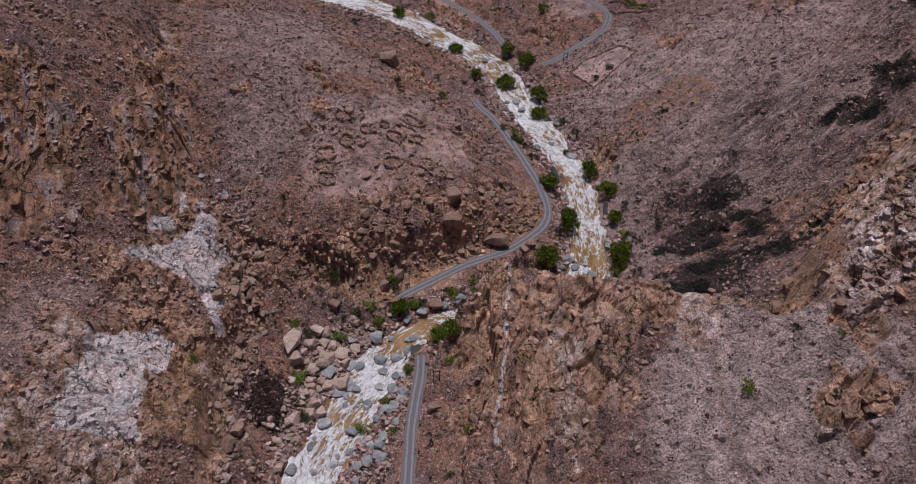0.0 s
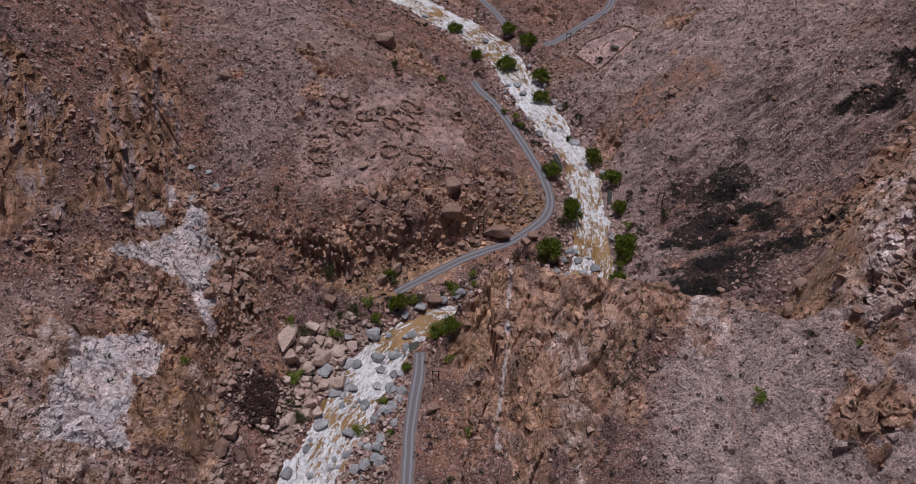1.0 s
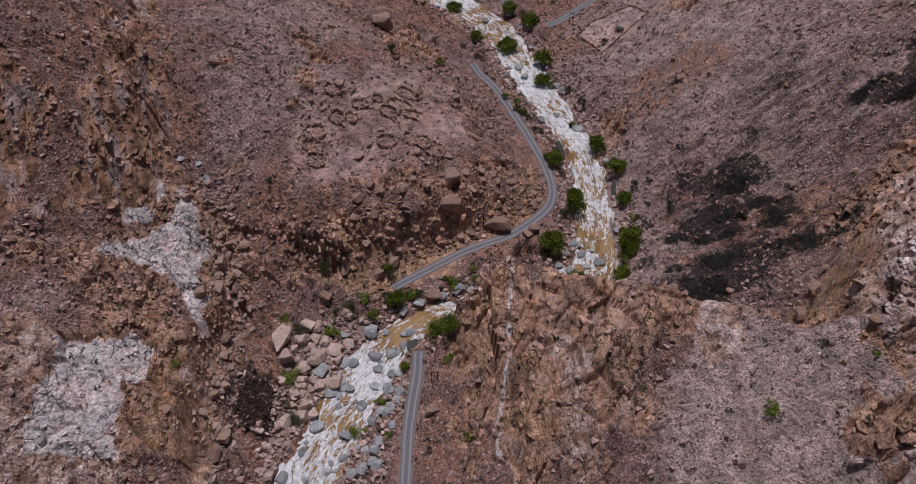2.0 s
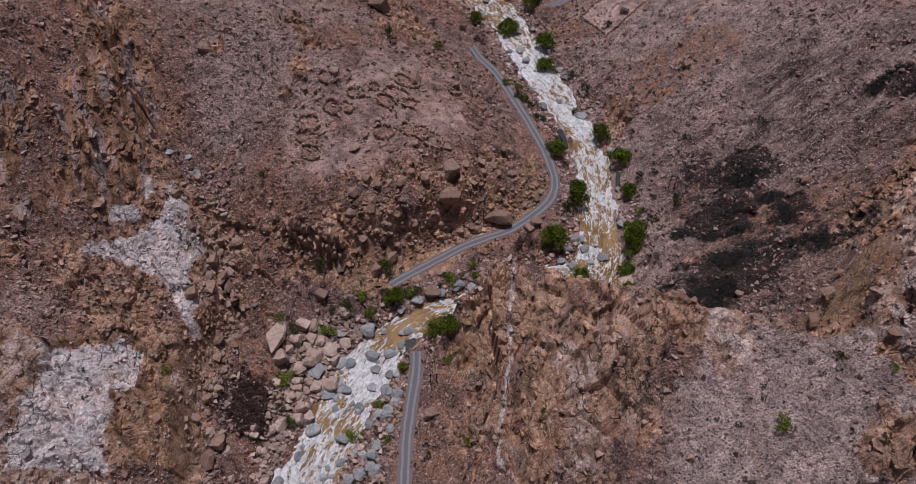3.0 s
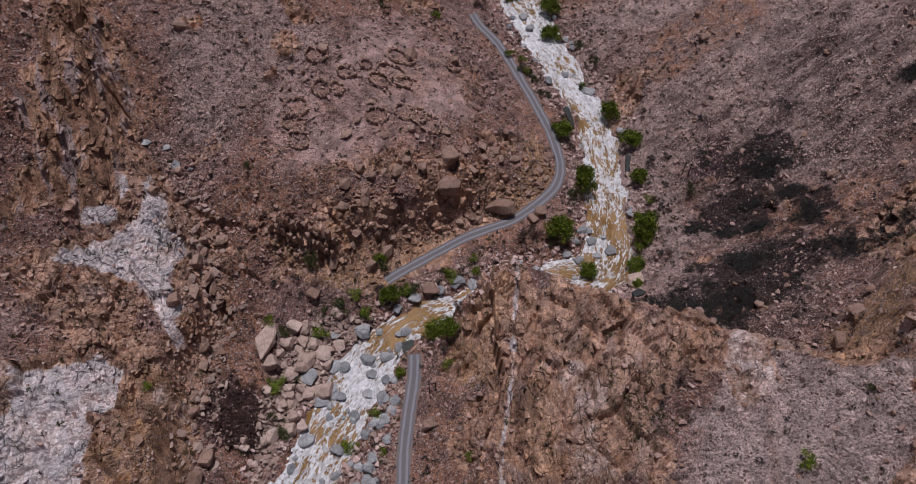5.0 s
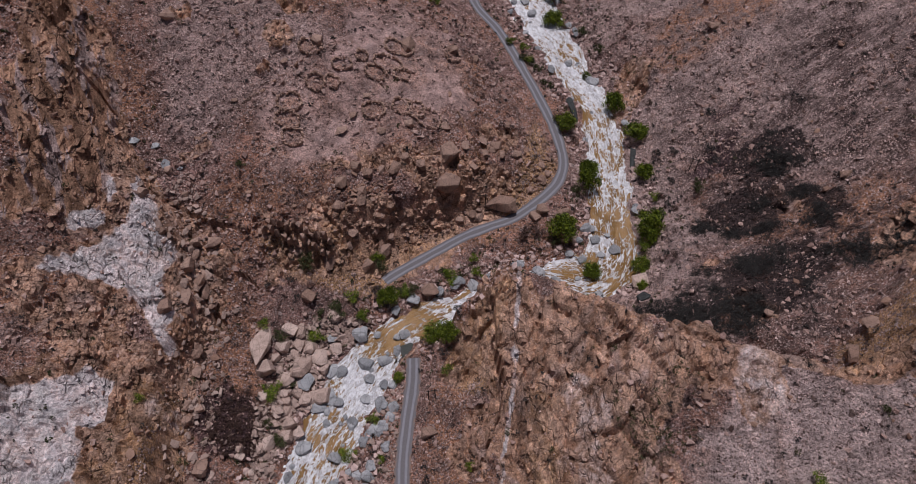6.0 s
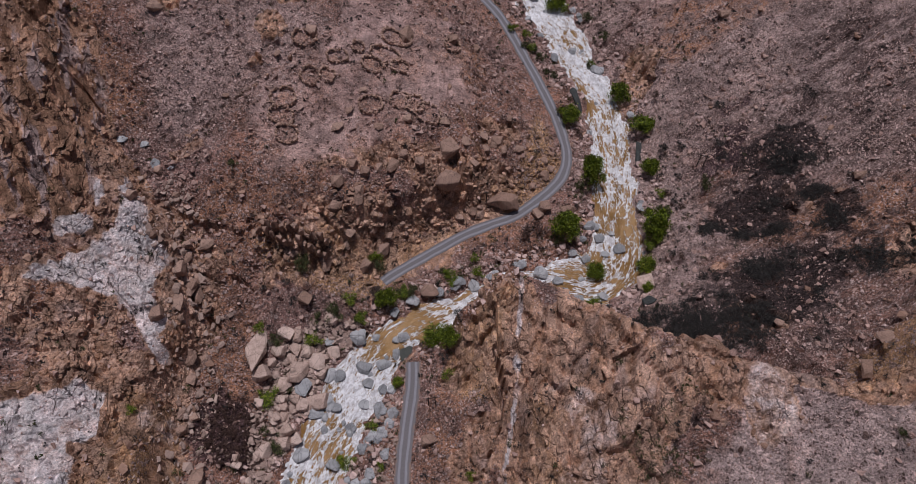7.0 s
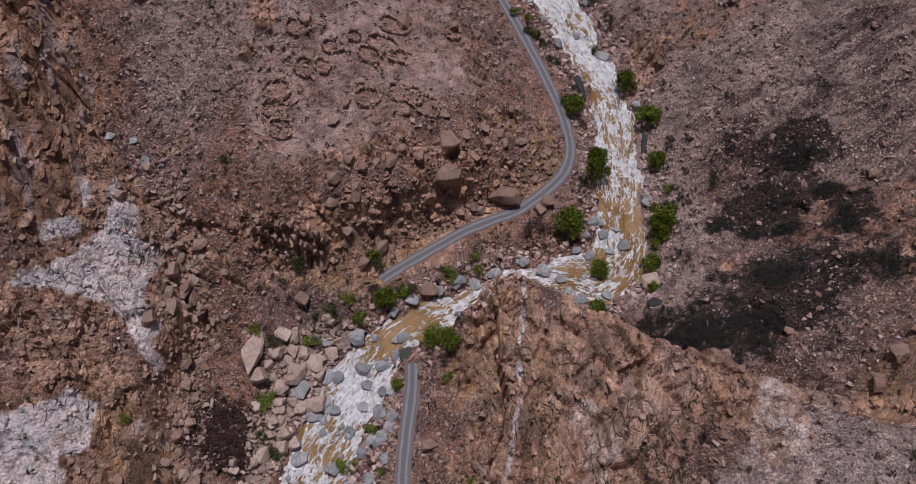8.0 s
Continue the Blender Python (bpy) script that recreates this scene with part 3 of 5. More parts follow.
# dry-stone pens on the terrace: x, y, half length, half width, turn
PENS = [(-40.9, 178.4, 2.5, 2.3, 0), (-42.4, 182.7, 2.9, 2.0, -10), (-42.2, 187.2, 2.9, 2.3, 30), (-21.2, 188.8, 2.9, 2.2, 15), (-13.9, 191.0, 2.5, 2.4, 0), (-10.2, 190.5, 2.1, 2.5, 10),
        (-6.8, 188.2, 3.1, 2.5, -20), (-18.0, 204.1, 3.7, 2.3, -8), (-21.1, 200.4, 2.7, 2.0, -10), (-14.3, 201.4, 2.1, 1.8, 0), (-36.1, 193.9, 2.1, 2.4, -25), (-32.1, 195.3, 1.8, 1.8, -20),
        (-29.8, 200.7, 2.6, 1.7, 10), (-37.9, 204.0, 2.9, 2.0, 25), (-24.9, 204.9, 1.5, 1.5, 0), (-0.4, 213.3, 2.1, 2.3, 0), (-15.3, 211.0, 3.8, 2.7, 0)]


def hills(x, y):
    """The broad lie of the land, smoothed from the table of stations."""
    x, y = np.clip(x, -150, 150), np.clip(y, 64, 345)
    total = 0
    for station, row in HILLS.items():
        across = sum(h * spline((x - GRID_X - CELL * i) / CELL) for i, h in enumerate(row))
        total = total + across * spline((y - station) / CELL)
    for cx, cy, tall in SWELLS:
        total = total + tall * np.exp(-((x - cx) ** 2 + (y - cy) ** 2) / 242)
    return total


def lattice(ix, iy, seed):
    """A repeatable random number in 0..1 for every lattice point."""
    h = (ix.astype(np.int64) * 374761393 + iy.astype(np.int64) * 668265263 + seed * 974711) & 0xFFFFFFFF
    h = ((h ^ (h >> 13)) * 1274126177) & 0xFFFFFFFF
    h = ((h ^ (h >> 16)) * 2246822519) & 0xFFFFFFFF
    return ((h ^ (h >> 15)) & 0xFFFFFF) / float(0xFFFFFF)


def waves(x, y, size, seed=1):
    """Smooth random relief in -1..1, with bumps about size metres across."""
    u, v = x / size, y / size
    iu, iv = np.floor(u), np.floor(v)
    fu, fv = u - iu, v - iv
    fu, fv = fu ** 3 * (fu * (fu * 6 - 15) + 10), fv ** 3 * (fv * (fv * 6 - 15) + 10)
    a, b = lattice(iu, iv, seed), lattice(iu + 1, iv, seed)
    c, d = lattice(iu, iv + 1, seed), lattice(iu + 1, iv + 1, seed)
    return 2 * (a + (b - a) * fu + (c - a) * fv + (a - b - c + d) * fu * fv) - 1


def rugged(x, y, size, octaves=4, seed=1, gain=0.5):
    total, amp = 0, 1.0
    for k in range(octaves):
        total = total + amp * waves(x * 0.8 + y * 0.6 + 17 * k, y * 0.8 - x * 0.6, size / 2 ** k, seed + k)
        amp *= gain
    return total


def blocks(x, y, size, seed, turn=0.0, stretch=1.0):
    """Jointed rock: tilted facets (-1..1) and the width of the joint beside them."""
    c, s = math.cos(radians(turn)), math.sin(radians(turn))
    u, v = (c * x + s * y) / size, (c * y - s * x) / (size * stretch)
    iu, iv = np.floor(u), np.floor(v)
    first, second, facet = np.full(u.shape, 9.0), np.full(u.shape, 9.0), np.zeros(u.shape)
    for a in (-1, 0, 1):
        for b in (-1, 0, 1):
            cu, cv = iu + a, iv + b
            du, dv = u - cu - lattice(cu, cv, seed), v - cv - lattice(cu, cv, seed + 1)
            d = np.hypot(du, dv)
            tilt = lattice(cu, cv, seed + 2) * 2 - 1 + du * (lattice(cu, cv, seed + 3) * 2.4 - 1.2) + dv * (lattice(cu, cv, seed + 4) * 2.4 - 1.2)
            near = d < first
            second = np.where(near, first, np.minimum(second, d))
            facet = np.where(near, tilt, facet)
            first = np.where(near, d, first)
    return facet, second - first


def patches(spots, x, y, size=1.0):
    """A mask with soft, ragged edges: spots are x, y, half length, half width, turn."""
    total = np.zeros(np.shape(x))
    ragged = 0.35 * rugged(x, y, 9 * size, 4, 61)
    for cx, cy, rx, ry, turn in spots:
        c, s = math.cos(radians(turn)), math.sin(radians(turn))
        u, v = (c * (x - cx) + s * (y - cy)) / rx, (c * (y - cy) - s * (x - cx)) / ry
        total = np.maximum(total, 1 - smooth(0.55, 1.15, np.hypot(u, v) + ragged))
    return total


FRAYED = {}   # the fray of the plots' edges, worked out once for each grid


def within(corners, x, y, fray=1.2, soft=0.9):
    """A mask for the plot inside the corners, with a frayed edge."""
    inside, dist = np.zeros(np.shape(x), bool), np.full(np.shape(x), 1e9)
    for (ax, ay), (bx, by) in zip(corners, corners[1:] + corners[:1]):
        inside ^= ((ay > y) != (by > y)) & (x < ax + (y - ay) * (bx - ax) / (by - ay + 1e-9))
        t = np.clip(((x - ax) * (bx - ax) + (y - ay) * (by - ay)) / ((bx - ax) ** 2 + (by - ay) ** 2), 0, 1)
        dist = np.minimum(dist, np.hypot(x - ax - t * (bx - ax), y - ay - t * (by - ay)))
    if not fray:
        return smooth(-soft, soft, np.where(inside, dist, -dist))
    if x.shape not in FRAYED:
        FRAYED[x.shape] = rugged(x, y, 6, 4, 67, 0.6)
    return smooth(-soft, soft, np.where(inside, dist, -dist) + fray * FRAYED[x.shape])


# bleached rock faces and scorched ground, by their corners
BLEACHED = [[(-77.2, 169.5), (-73.5, 163), (-69.6, 157.6), (-66.4, 148.9), (-65.3, 142.8), (-65.4, 137), (-62.5, 127.4), (-62.7, 121.6), (-65.3, 124), (-68.2, 129.6), (-71.7, 136.1), (-76.9, 134.9), (-85.8, 134.4), (-84.6, 137.7), (-81.8, 142.5), (-77, 147.4), (-74.5, 154.3), (-74.7, 160.5)],
            [(-83.8, 143.5), (-77.6, 148.4), (-75.5, 155.3), (-77.7, 158.5), (-79, 151), (-84, 146.5)],
            [(-84, 105), (-85.4, 109), (-79.1, 113), (-74.2, 117.1), (-68.6, 114.5), (-69.2, 107), (-72.8, 103.6), (-72.2, 97.2), (-70.4, 87.4), (-83, 84.2), (-86, 95)]]
# greyer, half-bleached rock on the same wall and on the spur
ASHEN = [[(-92, 108), (-85.4, 113), (-84, 104), (-86, 94), (-83, 72), (-92, 72)], [(-86.5, 104), (-84.5, 107), (-72, 97), (-70, 90), (-67.6, 79.7), (-66, 64), (-84, 64), (-88, 86)],
         [(-68.3, 121), (-63.6, 124), (-63, 118), (-62.5, 108), (-65, 106), (-66, 114)], [(48.8, 105.2), (52.9, 110.2), (56.2, 107), (58.7, 102.7), (54.9, 97.2), (50.8, 96.5)],
         [(114, 152), (98, 139), (89.5, 127.5), (83, 118.5), (78.5, 111.5), (76, 104.5), (82, 90), (100, 110), (122, 135)],
         [(20.5, 116), (25, 112), (26.6, 100), (28.5, 92), (27.5, 82), (20, 82), (20.6, 95)]]
# smooth orange-brown faces, and the ochre rock under the terrace ledge
OCHRE = [[(-69.9, 114.5), (-66, 118), (-63.5, 117), (-60.5, 112), (-59.7, 103.6), (-61.6, 91.5), (-69.5, 89.5), (-71.3, 95.9), (-68.5, 104.5)],
         [(-46.8, 154.5), (-33.8, 159.2), (-20.7, 158.4), (-3.4, 165.1), (5.6, 167.5), (-6.7, 158.7), (-14.6, 153.2), (-22.1, 147.4), (-33.8, 146), (-44, 150)],
         [(5.6, 167.5), (8, 172.4), (16.6, 182), (23.9, 198.8), (26.6, 186.2), (27.1, 180.2), (18.2, 172.3), (9.8, 168.1)],
         [(14.5, 112), (17.8, 113), (19.2, 104), (18.4, 92), (14, 92), (13.4, 102)], [(-1, 128), (4, 137), (12, 138), (11, 124), (6, 117), (0, 120)],
         [(71, 107), (75, 116), (83, 122), (90, 132), (86, 121), (78, 108)]]
SCORCHED = [[(37.3, 124), (43, 133.5), (51.3, 134.4), (56, 134.5), (58.9, 140.9), (65.9, 145.8), (72.1, 142.9), (78.4, 144.7), (84.4, 140.7), (81.2, 134.8), (75.5, 132.2), (70.9, 126.7), (63.3, 122.6), (57.3, 124.3), (51, 119.5), (46, 120)],
            [(61.5, 158.5), (67, 166.9), (77.7, 167), (86.5, 163.6), (81.9, 156.3), (75.4, 151.4), (66.7, 152.3)],
            [(71.1, 181.4), (81.6, 183.6), (88.8, 182.2), (85.8, 173.8), (82.9, 167.1), (74.7, 169.2), (70.2, 174.4)],
            [(77, 147.2), (81.3, 155), (87.1, 155.1), (87.8, 150.3), (83, 146.2)],
            [(108, 180.7), (114.1, 181.8), (119.8, 177.5), (116, 164.5), (111.2, 168.7), (107.5, 174.6)], [(110.3, 193.4), (121.5, 184.9), (120.7, 181.6), (112.8, 185.2)],
            [(131, 213), (142, 213), (142, 190), (134, 188)], [(119.2, 183), (132, 178), (128, 166), (119, 170)]]
# bare purple-black ash
ASH = [[(62.4, 176.9), (68.9, 181.9), (70.4, 186.7), (76.8, 187.2), (74.3, 181.1), (69, 175.1), (63.6, 172.4)], [(69.5, 194.5), (76.2, 193.4), (76.6, 190.6), (70.7, 191)],
       [(-58.6, 117.3), (-53.8, 121.5), (-47.8, 119.7), (-45, 111.9), (-47.1, 105.3), (-55.1, 104.7), (-58.7, 110.3)]]
# rock outcrops of the western slope, by their corners
STONY = [[(-96.4, 190), (-97, 230), (-93.5, 225), (-91.7, 208.8), (-85.5, 191.2), (-80.4, 174.3), (-77.7, 169), (-76.7, 152.4), (-80.9, 150.1), (-87.7, 146.3), (-93, 139), (-97.1, 135.9), (-95.2, 148.1), (-92.3, 161.1), (-93, 174.5)],
         [(-125, 172), (-111.9, 171.8), (-104.9, 170.7), (-100.3, 163.1), (-98.3, 153.6), (-99.8, 142.5), (-99.9, 132.7), (-103.1, 124.6), (-125, 124)]]
# kinds of ground: x, y, half length, half width, turn
ROCK_AT = [(22, 112, 28, 19, 100), (45, 112, 12, 8, 0), (8, 130, 12, 12, 0), (-76, 108, 15, 30, 0), (-72, 145, 12, 22, 0), (-22, 158, 30, 9, 14), (2, 174, 16, 7, 10),
           (90, 118, 9, 24, -35), (102, 143, 7, 26, -47), (-60, 140, 5, 16, 0), (53, 212, 5, 13, -20), (-20, 176, 18, 4, 14), (76, 80, 9, 6, 30)]
PALE_AT = [(-97, 222, 2, 14, 20)]
SCREE_AT = [(62, 84, 22, 22, 10), (90, 215, 60, 46, 20), (80, 250, 50, 36, 0), (-55, 205, 26, 36, 12), (100, 190, 30, 40, 0), (-92, 96, 12, 30, 0), (52, 160, 14, 40, 0), (-62, 250, 30, 40, 0)]
RED_AT = [(-53, 128, 7, 26, 0), (0, 112, 9, 14, 0), (-47, 163, 18, 6, 15), (-80, 126, 10, 8, 0), (70, 216, 14, 6, 5), (90, 147, 8, 13, -30), (80, 224, 12, 9, -20), (-22, 152, 16, 5, 22), (8, 163, 14, 4, 20), (24, 186, 6, 12, 0), (-28, 166, 14, 5, 10), (80, 154, 10, 7, 20), (60, 126, 7, 3, 0), (40, 110, 9, 6, -20), (-10, 206, 24, 12, 10), (2, 100, 9, 14, 0), (66, 225, 14, 8, 20), (-84, 128, 8, 10, 0),
          (-85, 196, 6, 26, 20), (-30, 176, 20, 6, 10), (-47, 155, 6, 5, 0), (46, 262, 12, 10, 0), (-66, 112, 5, 9, 0)]
BURN_AT = [(58, 139, 9, 4, 20), (44, 133, 6, 3.5, 25), (57, 128, 6, 3, 0), (-50, 113, 6, 9, 15)]
DUST_AT = [(-28, 185, 4, 10, -15), (-20, 207, 4.5, 7, 0), (-16, 195, 5, 4, 0), (60, 265, 9, 8, 0), (55, 320, 12, 8, 0)]
PLOT = [(47.3, 268.6), (54.6, 253.3), (71.8, 264.2), (66.5, 273.5), (53.5, 274)]
TERRACE = [(-47.4, 188.7), (-36, 203.3), (-27.8, 222), (-14.7, 233), (-1.7, 223.6), (3, 207.3), (2, 190.3), (-12, 180.5), (-28.1, 173.8), (-40, 171.3), (-48.9, 175.5)]
# pale quartz veins and a worn trail on the spur
VEIN = [(13.5, 140, 1), (13.2, 129, 1), (12.3, 123, 1), (12.6, 117, 1), (12, 112, 1), (10.9, 107, 1), (10, 101, 1), (9.5, 92, 1)]
RIB = [(23.3, 108, 1), (23.3, 100, 1), (23.3, 94, 1), (23.8, 87, 1), (25, 78, 1)]
TRAIL = [(53.4, 108, 1), (54.1, 104.5, 1), (54.8, 100, 1), (54.7, 93.4, 1), (54.5, 88, 1), (54.4, 83.5, 1), (54.5, 74, 1)]
CART_TRACK = [(51, 250.5, 1), (55.5, 251, 1), (64, 256.5, 1), (73.5, 262.5, 1), (80, 268, 1)]
WET_AT = [(-19.5, 146.5, 3.2, 3.6, 0)]


class Land:
    """Heights and kinds of ground on a grid that is fine near the valley and runs out to the horizon."""

    def __init__(self):
        inner = np.concatenate([np.arange(-190, -115, 0.9), np.arange(-115, 115, 0.45), np.arange(115, 190.1, 0.9)])
        far = 190 * 1.22 ** np.arange(1, 13)
        self.xs = np.concatenate([-far[::-1], inner, far])
        inner = np.concatenate([np.arange(-60, 62, 1.6), np.arange(62, 225, 0.45), np.arange(225, 352, 0.75)])
        self.ys = np.concatenate([-62 - 40 * 1.4 ** np.arange(9, -1, -1), inner, 352 + 40 * 1.3 ** np.arange(13)])
        x, y = np.meshgrid(self.xs, self.ys)
        self.river, self.water = nearest(along(RIVER, 3.0), x, y)
        self.bank = np.abs(self.river) - nearest(along(RIVER, 3.0), x, y, 3)[1] / 2
        self.ragged = 1.1 * rugged(x, y, 8, 4, 171, 0.7)
        self.bank = self.bank - self.ragged
        track = np.full(x.shape, 1e9)
        for points in ROADS:
            track = np.minimum(track, np.abs(nearest(along(points, 3.0), x, y)[0]))
        self.track = track
        quiet = smooth(1.7, 6.0, track)
        big, gap = blocks(x + 2 * waves(x, y, 11, 51), y + 2 * waves(x, y, 11, 52), 6.5, 101, 25, 1.7)
        mid, gap_mid = blocks(x + waves(x, y, 5, 53), y + waves(x, y, 5, 54), 2.9, 131, 12, 1.5)
        small, gap_small = blocks(x, y, 1.45, 151, 40, 1.2)
        calm = quiet * (1 - 0.75 * patches([(6, 134, 16, 16, 0)], x, y, 2.0))
        wx = x + calm * (2.2 * waves(x, y, 15, 5) + 0.7 * big + 0.3 * mid)
        wy = y + calm * (2.2 * waves(x, y, 15, 7) + 0.7 * big + 0.3 * mid)
        z = hills(x, y) + scarps(wx, wy)
        plain = hills(x, y) + scarps(x, y)
        # what the ground is made of
        gy, gx = np.gradient(plain, self.ys, self.xs)
        steep = np.hypot(gx, gy)
        gravelly = np.maximum(smooth(48, 58, x) * smooth(140, 152, y), (1 - smooth(-92, -84, x)) * smooth(118, 128, y))
        gravelly = np.maximum(gravelly, 1 - smooth(-94, -88, x - 0.12 * (y - 110)))
        gravelly = np.maximum(gravelly, 0.75 * smooth(58, 64, x) * smooth(106, 112, y) * (1 - smooth(84, 90, x)))
        rock = np.maximum(patches(ROCK_AT, x, y), smooth(0.75, 1.3, steep + 0.2 * rugged(x, y, 7, 3, 41)) * (1 - 0.9 * gravelly))
        stony = np.zeros(x.shape)
        for corners in STONY:
            stony = np.maximum(stony, within(corners, x, y, 2.0, 1.5))
        rock, self.stony = np.maximum(rock, stony), stony
        rock = np.maximum(rock, 0.9 * smooth(0.72, 0.95, rugged(x, y, 16, 4, 91)))
        self.pale, self.red = 0.5 * patches(PALE_AT, x, y, 0.6), patches(RED_AT, x, y)
        for corners in BLEACHED:
            self.pale = np.maximum(self.pale, within(corners, x, y, 1.1, 0.8))
        for corners in ASHEN:
            self.pale = np.maximum(self.pale, 0.47 * within(corners, x, y, 2.2, 2.0))
        self.ochre, self.ash = np.zeros(x.shape), np.zeros(x.shape)
        for corners in OCHRE:
            self.ochre = np.maximum(self.ochre, within(corners, x, y, 1.6, 1.5))
        for corners in ASH:
            self.ash = np.maximum(self.ash, within(corners, x, y, 1.0, 0.8))
        self.burn, self.scree = 0.68 * patches(BURN_AT, x, y, 1.6), np.maximum((0.5 + 0.28 * smooth(40, 60, x)) * patches(SCREE_AT[1:], x, y, 1.5), patches(SCREE_AT[:1], x, y, 1.5))
        self.scree = np.maximum(self.scree, within([(46, 99), (49, 108.4), (56, 110), (60, 106), (72, 103), (85, 100), (85, 70), (40, 70), (43, 92)], x, y, 2.5, 3.0))
        # darker soil over the eastern slope and one patch beyond, weaker on red ground
        self.dark_soil = np.maximum(patches([(88, 158, 40, 50, 0)], x, y, 2.0) * smooth(48, 58, x), patches([(131, 199, 8, 18, 0)], x, y)) * (1 - 0.45 * self.red)
        self.dust = np.maximum(patches(DUST_AT, x, y, 0.5) * (0.7 + 0.3 * smooth(-0.4, 0.5, rugged(x, y, 7, 3, 121))), 0.8 * patches([(px, py, 0.8 * a, 0.8 * b, turn) for px, py, a, b, turn in PENS], x, y, 0.2))
        self.dust = np.maximum(self.dust, 0.82 * within(TERRACE, x, y, 4.0, 3.0) * (0.62 + 0.38 * smooth(-0.5, 0.3, rugged(x, y, 9, 3, 125))))
        folds = patches([(px, py, 0.9 * a, 0.9 * b, turn) for px, py, a, b, turn in PENS], x, y, 0.2)
        self.dust, self.red = self.dust * (1 - 0.55 * folds), np.maximum(self.red, folds)
        self.dust = np.maximum(self.dust, 0.95 * within(PLOT, x, y, 0.3, 0.6))
        sway = 0.9 * waves(x, y, 6, 15) + 0.5 * waves(x, y, 1.6, 16)
        for line, wide, clear in ((VEIN, 0.6, 0.9), (RIB, 1.3, 0.5)):
            self.pale = np.maximum(self.pale, clear * (1 - smooth(0.5 * wide, 1.3 * wide, np.abs(nearest(along(line, 3), x, y)[0] + sway))) * (0.45 + 0.55 * smooth(-0.3, 0.3, waves(x, y, 4, 18))))
        trail = 1 - smooth(0.4, 0.9, np.abs(nearest(along(TRAIL, 3), x, y)[0] + 0.5 * sway))
        track = 1 - smooth(0.5, 1.1, np.abs(nearest(along(CART_TRACK, 3), x, y)[0] + 0.4 * sway))
        trail = np.maximum(trail, track)
        self.red = np.maximum(self.red, 0.5 * trail)
        self.burn = np.maximum(self.burn, 0.62 * patches([(36, 101, 9, 4.5, 42), (84, 142, 14, 12, 0), (64, 134, 22, 12, 20), (79, 171, 17, 9, 55)], x, y))
        for corners in SCORCHED:
            self.burn = np.maximum(self.burn, within(corners, x, y, 2.2, 1.6))
        self.burn = np.maximum(self.burn, patches(WET_AT, x, y, 0.3))
        rock = np.maximum(rock * (1 - self.dust), np.minimum(1, 1.6 * self.pale))
        scree_top = patches([(64, 84, 20, 18, 10)], x, y)
        knob = patches([(77, 81, 6, 7, 20)], x, y, 0.5)
        self.rock = rock = np.clip(np.maximum(rock * (1 - scree_top * (1 - 0.6 * self.pale)), knob), 0, 1)
        self.pale = np.maximum(self.pale, 0.3 * patches([(89, 112, 12, 24, -35)], x, y))
        z = z + 2.2 * knob
        # relief: swells, gullies down the slopes, jointed blocks on the rock, lumps on the rest
        z = z + quiet * 0.9 * rugged(x, y, 22, 4, 11)
        gully = np.abs(waves(0.5 * x - 0.86 * y + 3 * waves(x, y, 20, 3), 0.25 * (0.86 * x + 0.5 * y), 9, 21))
        z = z + quiet * smooth(45, 70, x) * 1.6 * gully * (1 - rock)
        crag = (1.6 * big + 0.9 * mid + 0.4 * small - 1.1 * (1 - smooth(0, 0.14, gap)) - 0.7 * (1 - smooth(0, 0.15, gap_mid))
                - 0.35 * (1 - smooth(0, 0.18, gap_small)))
        # long bulges of the spur's face, parted by creases
        spur = patches([(24, 112, 32, 22, 100)], x, y, 2.0)
        bulge, crease = blocks(x + 1.3 * waves(x, y, 7, 55), y + 1.3 * waves(x, y, 9, 56), 3.6, 181, 3, 2.3)
        crag = crag + spur * (0.6 * bulge - 1.1 * (1 - smooth(0, 0.18, crease)) - 0.75 * crag)
        # upright beds that run up the western slope
        bed = 0.963 * x + 0.27 * y + 1.5 * waves(x, y, 12, 23)
        run = 0.13 * (0.963 * y - 0.27 * x)
        strata = waves(bed, run, 2.6, 25) + 0.6 * waves(bed, 1.6 * run, 1.2, 26) - 0.5 * smooth(0.5, 0.9, waves(bed, 2 * run, 3.1, 27))
        crag = crag + stony * (1.9 * strata - 0.8 * crag)
        lumps = 0.30 * small + 0.22 * rugged(x, y, 1.8, 2, 33) + 0.25 * mid * (0.4 + 0.6 * smooth(-0.3, 0.6, waves(x, y, 14, 77)))
        relief = (1 - 0.5 * smooth(0.8, 1.6, steep)) * (1 + 0.3 * spur)
        relief = relief * (1 - 0.4 * self.pale) * (1 - 0.45 * self.ochre * (x < -50)) * (1 + 0.6 * patches([(98, 136, 12, 30, -42)], x, y))
        z = z + quiet * (crag * rock * relief + lumps * (1 - rock) * (1 - 0.7 * self.dust) * (1 - 0.5 * self.scree * (y < 112)))
        z = z + smooth(190, 1500, np.hypot(x, y - 180)) * 420 * (0.6 + 0.4 * waves(x, y, 300, 9))
        z = carve(x, y, z, self.ragged)
        z = z + smooth(-3, 1.5, self.bank) * (1 - smooth(4, 9, self.bank)) * quiet * (0.35 * mid + 0.3 * small)
        self.x, self.y, self.z = x, y, z

